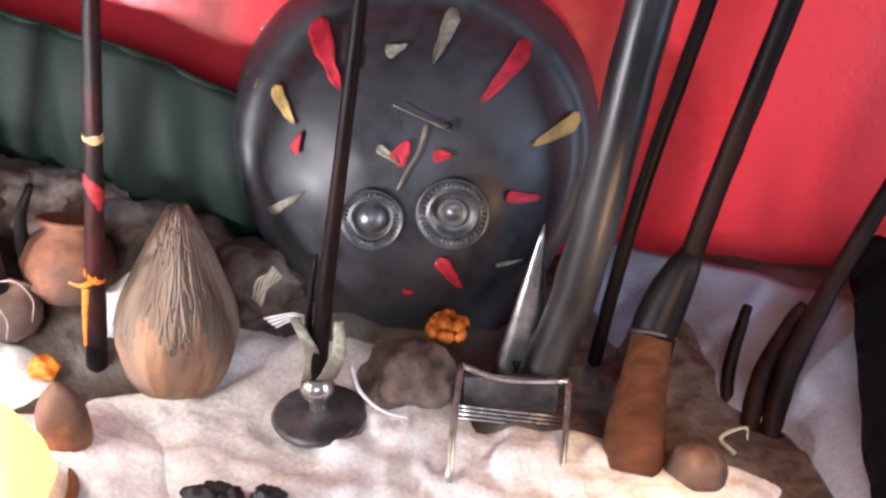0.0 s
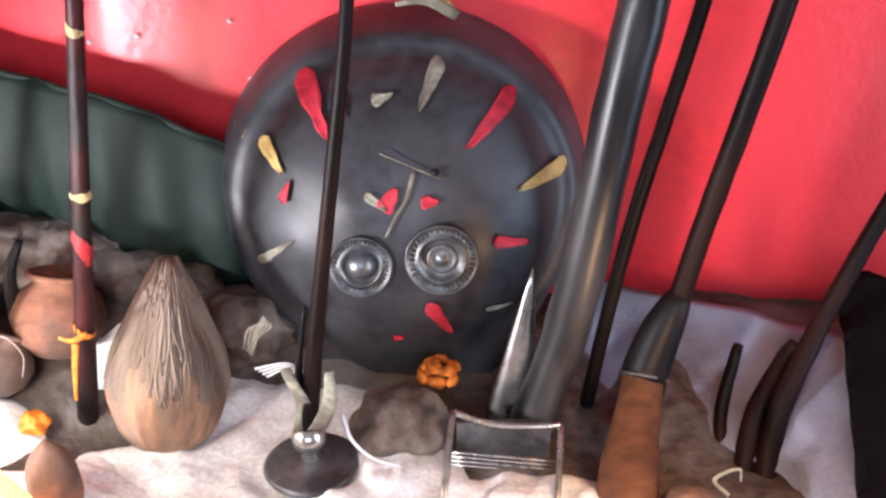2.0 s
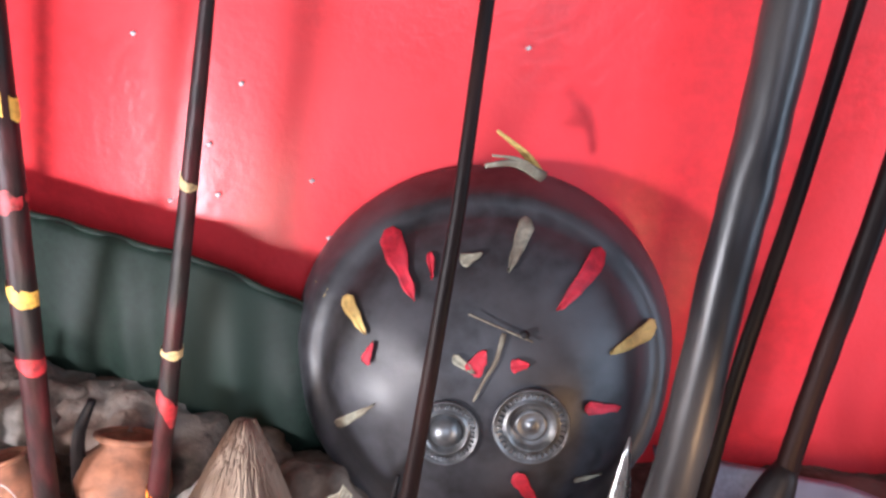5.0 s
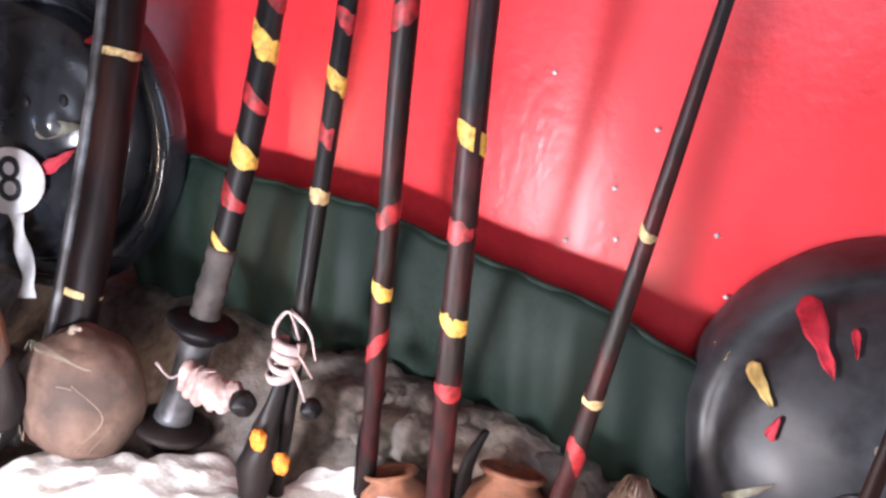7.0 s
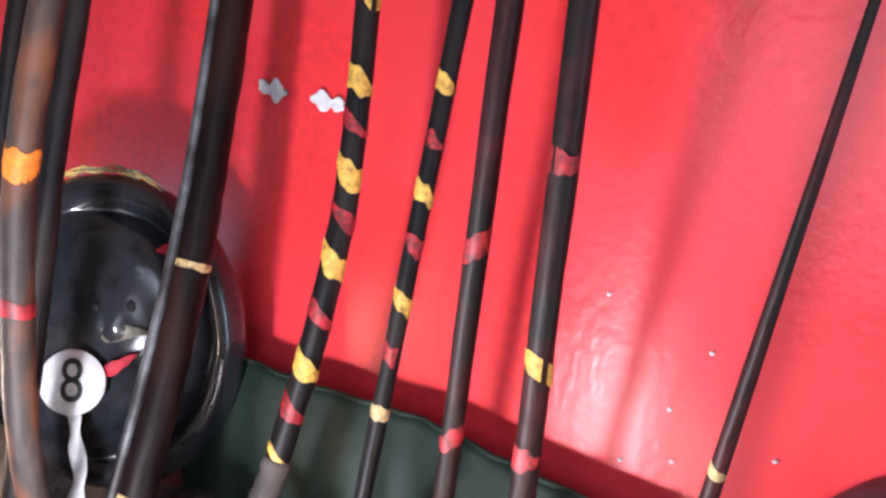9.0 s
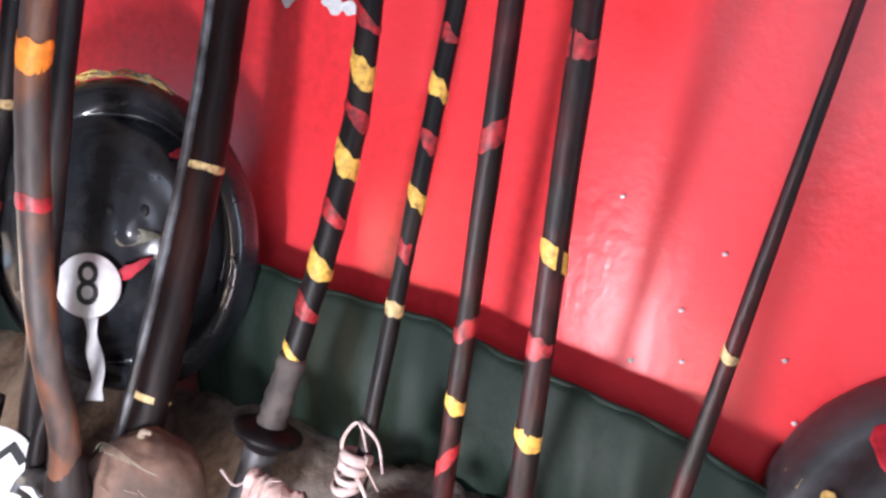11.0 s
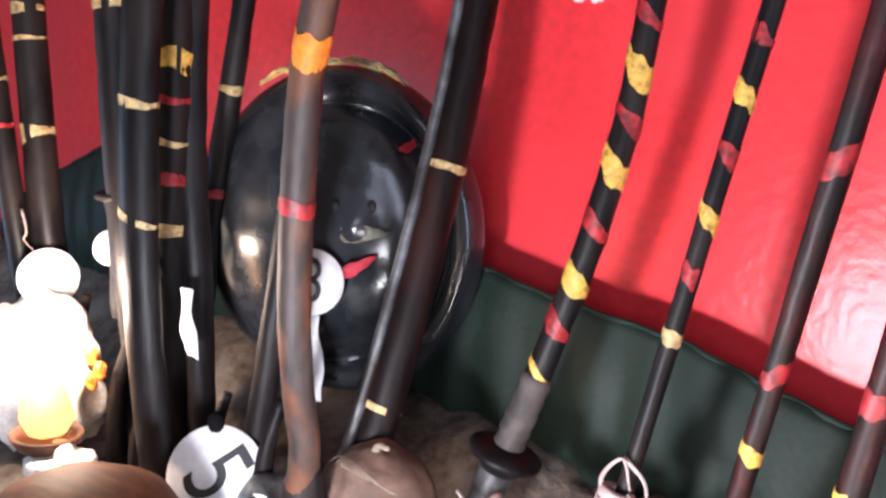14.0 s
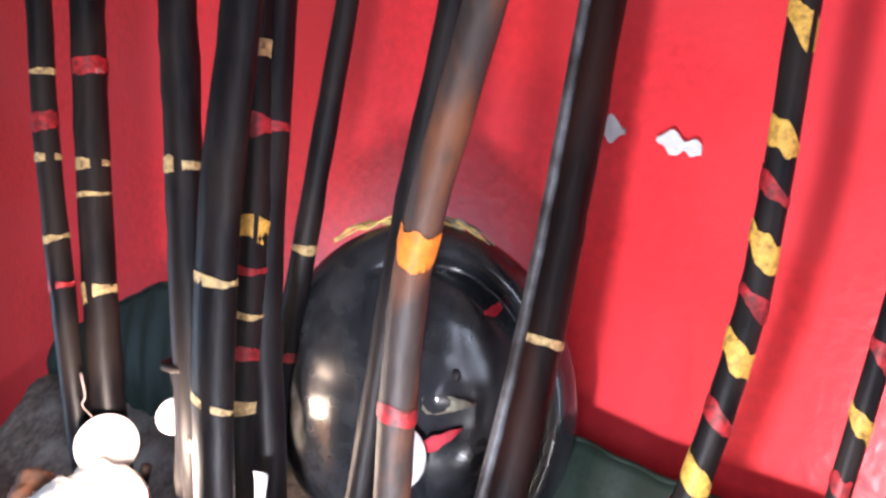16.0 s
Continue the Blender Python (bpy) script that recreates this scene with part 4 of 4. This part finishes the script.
tag((-1.196, 1.087, 0.446), 0.047, (0.4, -0.9, 0.12), "8", "round white paper tag numbered in black hanging before the idol")
ribbon([(-1.192, 1.085, 0.40), (-1.185, 1.083, 0.355), (-1.177, 1.08, 0.315), (-1.179, 1.075, 0.28)], 0.024, PAPER, "white paper strip hanging under the numbered tag")
tag((-1.196, 0.895, 0.232), 0.063, (0.35, -0.85, 0.4), "5", "large round white paper tag numbered in black, tilted on a knot", spin=-52, size=1.5)
bm = bmesh.new()
blob(bm, (-1.205, 0.905, 0.297), (0.011, 0.01, 0.013), 0.2, 3, 2, 3)
solid("knot", bm, BLACK_CLOTH, "dark cloth knot above the numbered tag", "knot")
lump("silver_cup", (-1.115, 0.905, 0.195), (0.05, 0.04, 0.058), SILVER, "dented silver cup wound with white paper", "cup", 2, 0.06)
ribbon([(-1.12, 0.855, 0.235), (-1.09, 0.85, 0.20), (-1.095, 0.85, 0.15), (-1.115, 0.84, 0.09)], 0.034, PAPER, "crumpled white paper strip hanging from the silver cup")
ribbon([(-1.10, 0.86, 0.245), (-1.065, 0.86, 0.215), (-1.06, 0.86, 0.17), (-1.08, 0.855, 0.14)], 0.02, PAPER, "crumpled white paper strip round the silver cup")
tag((-1.612, 1.0, 0.4), 0.045, (0.8, -0.5, 0.1), "", "blank round white paper tag tied to a black staff")
tag((-1.495, 1.01, 0.462), 0.026, (0.93, -0.3, 0.1), "", "small blank white tag seen edge-on")
strand("thread", [(-1.655, 0.99, 0.50), (-1.64, 0.985, 0.47), (-1.645, 0.985, 0.455), (-1.625, 0.99, 0.437)], 0.002, RIBBON, "pale thread tying the blank tag", "thread")
ribbon([(-1.385, 0.92, 0.47), (-1.35, 0.915, 0.46), (-1.31, 0.915, 0.475)], 0.02, LEAF, "torn dry leaf strip tied across the staffs", side=(0, 0, 1))
ribbon([(-1.278, 0.93, 0.452), (-1.272, 0.925, 0.41), (-1.262, 0.925, 0.365)], 0.02, PAPER, "white paper slip hanging between the staffs")
# paper bow on the thin rod
for i, pts in enumerate(([(-0.71, 0.955, 0.30), (-0.722, 0.95, 0.335), (-0.70, 0.945, 0.365), (-0.69, 0.95, 0.33)], [(-0.70, 0.95, 0.365), (-0.675, 0.945, 0.345), (-0.668, 0.945, 0.31)], [(-0.715, 0.95, 0.31), (-0.695, 0.945, 0.32), (-0.675, 0.95, 0.285)])):
    strand("bow_loop", pts, 0.0032, RIBBON, "pale ribbon loop tied round the thin rod", "ribbon", "ribbon bow", flat=0.5)
for k in range(4):
    turn, low = k * 1.9, 0.284 + 0.012 * k
    wind = [(-0.716 + 0.3 * (low - 0.284) + 0.0165 * math.cos(turn + j * 0.8), 0.956 + 0.0165 * math.sin(turn + j * 0.8), low + 0.005 * math.sin(j * 0.9 + k)) for j in range(9)]
    strand("ribbon_wrap", wind, 0.0068, RIBBON, "pale ribbon wound round the thin rod", "ribbon", "ribbon bow", flat=0.45, n=4, taper=False)
for pts in ([(-0.70, 0.945, 0.30), (-0.685, 0.935, 0.285), (-0.678, 0.935, 0.262)],):
    strand("ribbon_tail", pts, 0.004, RIBBON, "loose end of the pale ribbon bow", "ribbon", "ribbon bow", flat=0.35)
bm = bmesh.new()
tube(bm, curve_through([(-0.752, 0.93, 0.12), (-0.735, 0.94, 0.2), (-0.712, 0.95, 0.285)], 5), [0.015 + 0.007 * math.sin(i * 0.5) for i in range(11)], 14, wob=0.3)
solid("root_handle", bm, BLACK_LACQUER, "knotty black root bound to the thin rod", "root")
for c, s in (((-0.755, 0.93, 0.25), 0.016), ((-0.675, 0.945, 0.25), 0.013)):
    lump("seed_knob", c, (s, s, s), BLACK_LACQUER, "round black seed knob on the root", "seed", 3, 0.1)
bm = bmesh.new()
c = curve_through([(-0.852, 0.962, 0.262), (-0.825, 0.955, 0.25), (-0.795, 0.95, 0.245), (-0.765, 0.945, 0.256)], 14)
tube(bm, c, [0.012 + 0.012 * math.sin(math.pi * min(1, 0.1 + i / (len(c) - 1))) ** 0.6 + 0.003 * math.sin(i * 0.9) for i in range(len(c))], 40, 0.6)
for v in bm.verts:
    q = v.co * 55
    v.co += 0.0055 * noise.noise_vector(q * 0.7) + 0.0014 * noise.noise_vector(q * 2)
solid("cloth_roll", bm, OLD_CLOTH, "crumpled dusty pink cloth roll tied between the staffs", "cloth")
strand("thread", [(-0.90, 0.975, 0.262), (-0.875, 0.965, 0.25), (-0.85, 0.955, 0.262), (-0.80, 0.95, 0.275)], 0.0022, RIBBON, "white thread round the collared staff", "thread")
for c, mat in (((-0.728, 0.915, 0.215), PETAL_ORANGE), ((-0.70, 0.915, 0.19), PETAL_ORANGE), ((-1.19, 0.85, 0.15), PETAL_ORANGE), ((-1.43, 0.915, 0.335), PETAL_ORANGE), ((-1.41, 0.91, 0.32), PETAL_ORANGE), ((-1.42, 0.905, 0.305), PETAL_ORANGE)):
    lump("petal_clump", c, (0.01, 0.006, 0.014), mat, "orange flower petals caught on the ledge", "petals", 6, 0.3)
for i, (x, y, z) in enumerate(((-0.545, 0.90, 0.17), (-0.475, 0.895, 0.15), (-0.505, 0.885, 0.13))):
    strand("thread", [(x - 0.03, y, z + 0.01), (x, y - 0.012, z + 0.018), (x + 0.015, y - 0.014, z - 0.005), (x + 0.008, y - 0.014, z - 0.035)], 0.0012, RIBBON, "pale twisted thread tied on a clay pot", "thread", "threads")
# dark tied sticks and black cloth knots between the staffs
for i, (x, y, z, r, l) in enumerate(((-0.635, 1.0, 0.18, 0.012, 0.08), (-0.50, 0.965, 0.17, 0.011, 0.08), (-1.36, 0.93, 0.2, 0.016, 0.1), (-1.25, 0.95, 0.2, 0.017, 0.12), (-1.15, 0.93, 0.2, 0.018, 0.14), (-1.43, 0.96, 0.22, 0.018, 0.14), (-1.58, 1.02, 0.24, 0.02, 0.14))):
    strand("iron_prong", [(x, y, z - 0.06), (x + 0.01, y - 0.01, z + l * 0.4), (x + 0.03, y - 0.005, z + l)], r, BLACK_LACQUER, "short blunt black prong beside a staff", "prong", "black prongs")
lump("grey_pebble", (-1.30, 0.90, 0.27), (0.02, 0.018, 0.026), GREY_IRON, "smooth grey pebble wedged among the staffs", "pebble", 4, 0.1)
lump("cotton_ball", (-1.415, 0.85, 0.19), (0.05, 0.04, 0.045), ASH, "loose ball of white cotton beside the flame", "cotton", 7, 0.4)
lump("cotton_ball", (-1.58, 0.945, 0.265), (0.115, 0.065, 0.115), ASH, "large fluffy white ball of cotton behind the burning lamp", "cotton", 8, 0.35)

lump("clay_lump", (-1.70, 0.95, 0.29), (0.045, 0.04, 0.07), CLAY, "fire-reddened clay lump beside the white cotton", "clay", 9, 0.2)
for x, y, r, sd in ((-0.24, 0.7, 0.017, 1), (-0.218, 0.698, 0.013, 2), (-0.18, 0.7, 0.013, 3)):
    lump("charcoal", (x, y, ground_z(x, y) + 0.018), (r * 1.3, r, r * 0.7), INK, "piece of black charcoal half sunk in the ash", "charcoal", sd, 0.5)
lump("clay_lump", (-0.385, 0.735, 0.085), (0.026, 0.025, 0.055), CLAY, "terracotta shard lit by the flame", "clay", 4, 0.06)
lump("petal_clump", (-0.452, 0.85, 0.075), (0.016, 0.014, 0.014), PETAL_ORANGE, "orange marigold bits in the ash", "petals", 3, 0.35)

# marigold at the foot of the idol
root = thing("marigold", "orange marigold flower at the foot of the black idol", "flower", at=(0.012, 0.945, 0.055))
rnd = random.Random(7)
for i in range(34):
    a, e = rnd.uniform(0, 6.28), rnd.uniform(-0.5, 1.2)
    d = Vector((math.cos(a) * math.cos(e), math.sin(a) * math.cos(e), math.sin(e) * 0.7))
    bm = bmesh.new()
    s = rnd.uniform(0.008, 0.013)
    bmesh.ops.create_icosphere(bm, subdivisions=1, radius=1, matrix=Matrix.Translation(d * rnd.uniform(0.016, 0.026) + Vector((-0.006, 0, 0.006))) @ d.to_track_quat("Z", "Y").to_matrix().to_4x4() @ Matrix.Diagonal((s, s * 0.75, 0.005, 1)))
    part("petal", bm, PETAL_ORANGE, root)

# wire frame stand
root = thing("wire_stand", "bent steel wire stand with a shallow dark tray in the ash", "stand", at=(0.08, 0.84, 0.0))
def wire(name, pts, r=0.004):
    part(name, tube(bmesh.new(), curve_through([Vector(p) - Vector((0.08, 0.84, 0)) for p in pts], 4), r, 8), STEEL, root)
wire("leg", [(0.021, 0.86, 0.07), (0.012, 0.80, 0.04), (0.006, 0.745, 0.0)])
wire("leg", [(0.146, 0.862, 0.045), (0.138, 0.81, 0.02), (0.129, 0.765, -0.01)])
wire("top_bar", [(0.021, 0.86, 0.07), (0.06, 0.86, 0.052), (0.1, 0.861, 0.046), (0.146, 0.862, 0.046)])
for k in range(4):
    wire("rung", [(0.017, 0.845, 0.024 - 0.006 * k), (0.139, 0.845, 0.006 - 0.006 * k)], 0.0016)
part("tray", slab(bmesh.new(), (-0.055, 0.03, -0.05), (0.055, 0.036, 0.045)), GREY_IRON, root, "dull dark tray", smooth=False)

# draped cloths at the far side
def cloth_point(u, v):
    x = steps([(0, 0.19), (0.45, 0.40), (0.8, 0.515), (1, 0.53)], u)
    y = steps([(0, 1.13), (0.45, 1.09), (0.8, 1.0), (1, 0.8)], u) - (0.12 + 0.3 * smooth01(0.25, 0.7, u)) * v
    z = steps([(0, 0.085), (0.45, 0.055), (0.8, 0.065), (1, 0.02)], u) - 0.085 * v ** 0.7
    f = 0.02 * math.sin(u * 26 + v * 2) * v + 0.012 * noise.noise(Vector((u * 7, v * 4, 3)))
    return Vector((x + f * 0.4, y + f - 0.01, z))
solid("grey_cloth", sheet(bmesh.new(), cloth_point, 80, 24, (0, 0.012, 0.004)), GREY_CLOTH, "pale blue-grey cloth draped at the foot of the wall", "cloth")
def black_point(u, v):
    x, y = 0.52 + 0.45 * u - 0.075 * v, 1.03 - 0.34 * v + 0.02 * math.sin(u * 20)
    return Vector((x, y, 0.11 - 0.13 * v + 0.05 * u + 0.02 * noise.noise(Vector((u * 6, v * 6, 0)))))
solid("black_cloth", sheet(bmesh.new(), black_point, 30, 20, (0, 0.012, 0.004)), BLACK_CLOTH, "black cloth heaped beside the grey one", "cloth")
for pts, r in (([(0.38, 0.82, -0.10), (0.41, 0.90, 0.0), (0.455, 0.95, 0.08), (0.50, 0.98, 0.17), (0.62, 1.02, 0.45)], 0.013), ([(0.36, 0.83, -0.10), (0.385, 0.91, 0.0), (0.43, 0.96, 0.055), (0.45, 0.97, 0.08)], 0.011), ([(0.35, 0.84, -0.1), (0.355, 0.93, -0.01), (0.375, 0.97, 0.055), (0.38, 0.975, 0.075)], 0.008)):
    c = curve_through(pts, 5)
    solid("bundled_stick", tube(bmesh.new(), c, [r * (1.25 - 0.5 * i / len(c)) for i in range(len(c))], 12, wob=0.15), DARK_WOOD, "dark stick from a tied bundle leaning on the grey cloth", "stick", "bundled sticks")
strand("thread", [(0.325, 0.79, 0.0), (0.31, 0.80, 0.015), (0.335, 0.80, 0.03), (0.34, 0.80, 0.012)], 0.003, LEAF, "straw loop tied on the bundle", "thread")
lump("clay_lump", (0.278, 0.775, -0.015), (0.036, 0.032, 0.036), CLAY_DARK, "small dark clay knob in the ash", "clay", 3, 0.1)

# flecks and modelled white glints on the red sheet
for x, z in ((-0.376, 0.485), (-0.434, 0.411), (-0.37, 0.42), (-0.25, 0.437), (-0.232, 0.361), (-0.46, 0.62), (-0.33, 0.56), (0.02, 0.60)):
    bm = bmesh.new()
    blob(bm, (x, wall_y(x) + 0.009, z), (0.0034, 0.0035, 0.003), 0.3, 3, 1, 2)
    solid("wax_fleck", bm, PAPER, "tiny pale fleck of wax on the red sheet", "fleck", "flecks on the red sheet")
# lamp reflections on the glossy sheet, shaped as thin white patches
for x, z, w in ((-1.018, 0.882, 0.056), (-0.912, 0.863, 0.062)):
    def scrap(u, v, x=x, z=z, w=w):
        k = noise.noise(Vector((u * 6, v * 5, x * 20)))
        q = x + w * (u - 0.5)
        return Vector((q, wall_y(q) + 0.004 + 0.003 * k, z - 0.012 * (u - 0.5) + 0.026 * (v - 0.5) * (0.35 + 0.65 * math.sin(math.pi * u)) * (1 + 0.5 * math.sin(u * 11 + x * 30)) + 0.005 * k))
    solid("glint_dash", sheet(bmesh.new(), scrap, 20, 6, (0, 0.006, 0)), PAPER, "white dash standing in for a lamp reflection on the red sheet", "scrap", "scraps on the red sheet")

# orange petals caught on the thin rod's foot
for pts in ([(-0.385, 0.853, 0.178), (-0.392, 0.85, 0.14), (-0.398, 0.85, 0.105)], [(-0.37, 0.853, 0.19), (-0.385, 0.846, 0.186), (-0.4, 0.85, 0.188)]):
    strand("petal_strip", pts, 0.0042, PETAL_ORANGE, "orange petal strip caught on the thin red rod", "petal", "orange petals", flat=0.35)
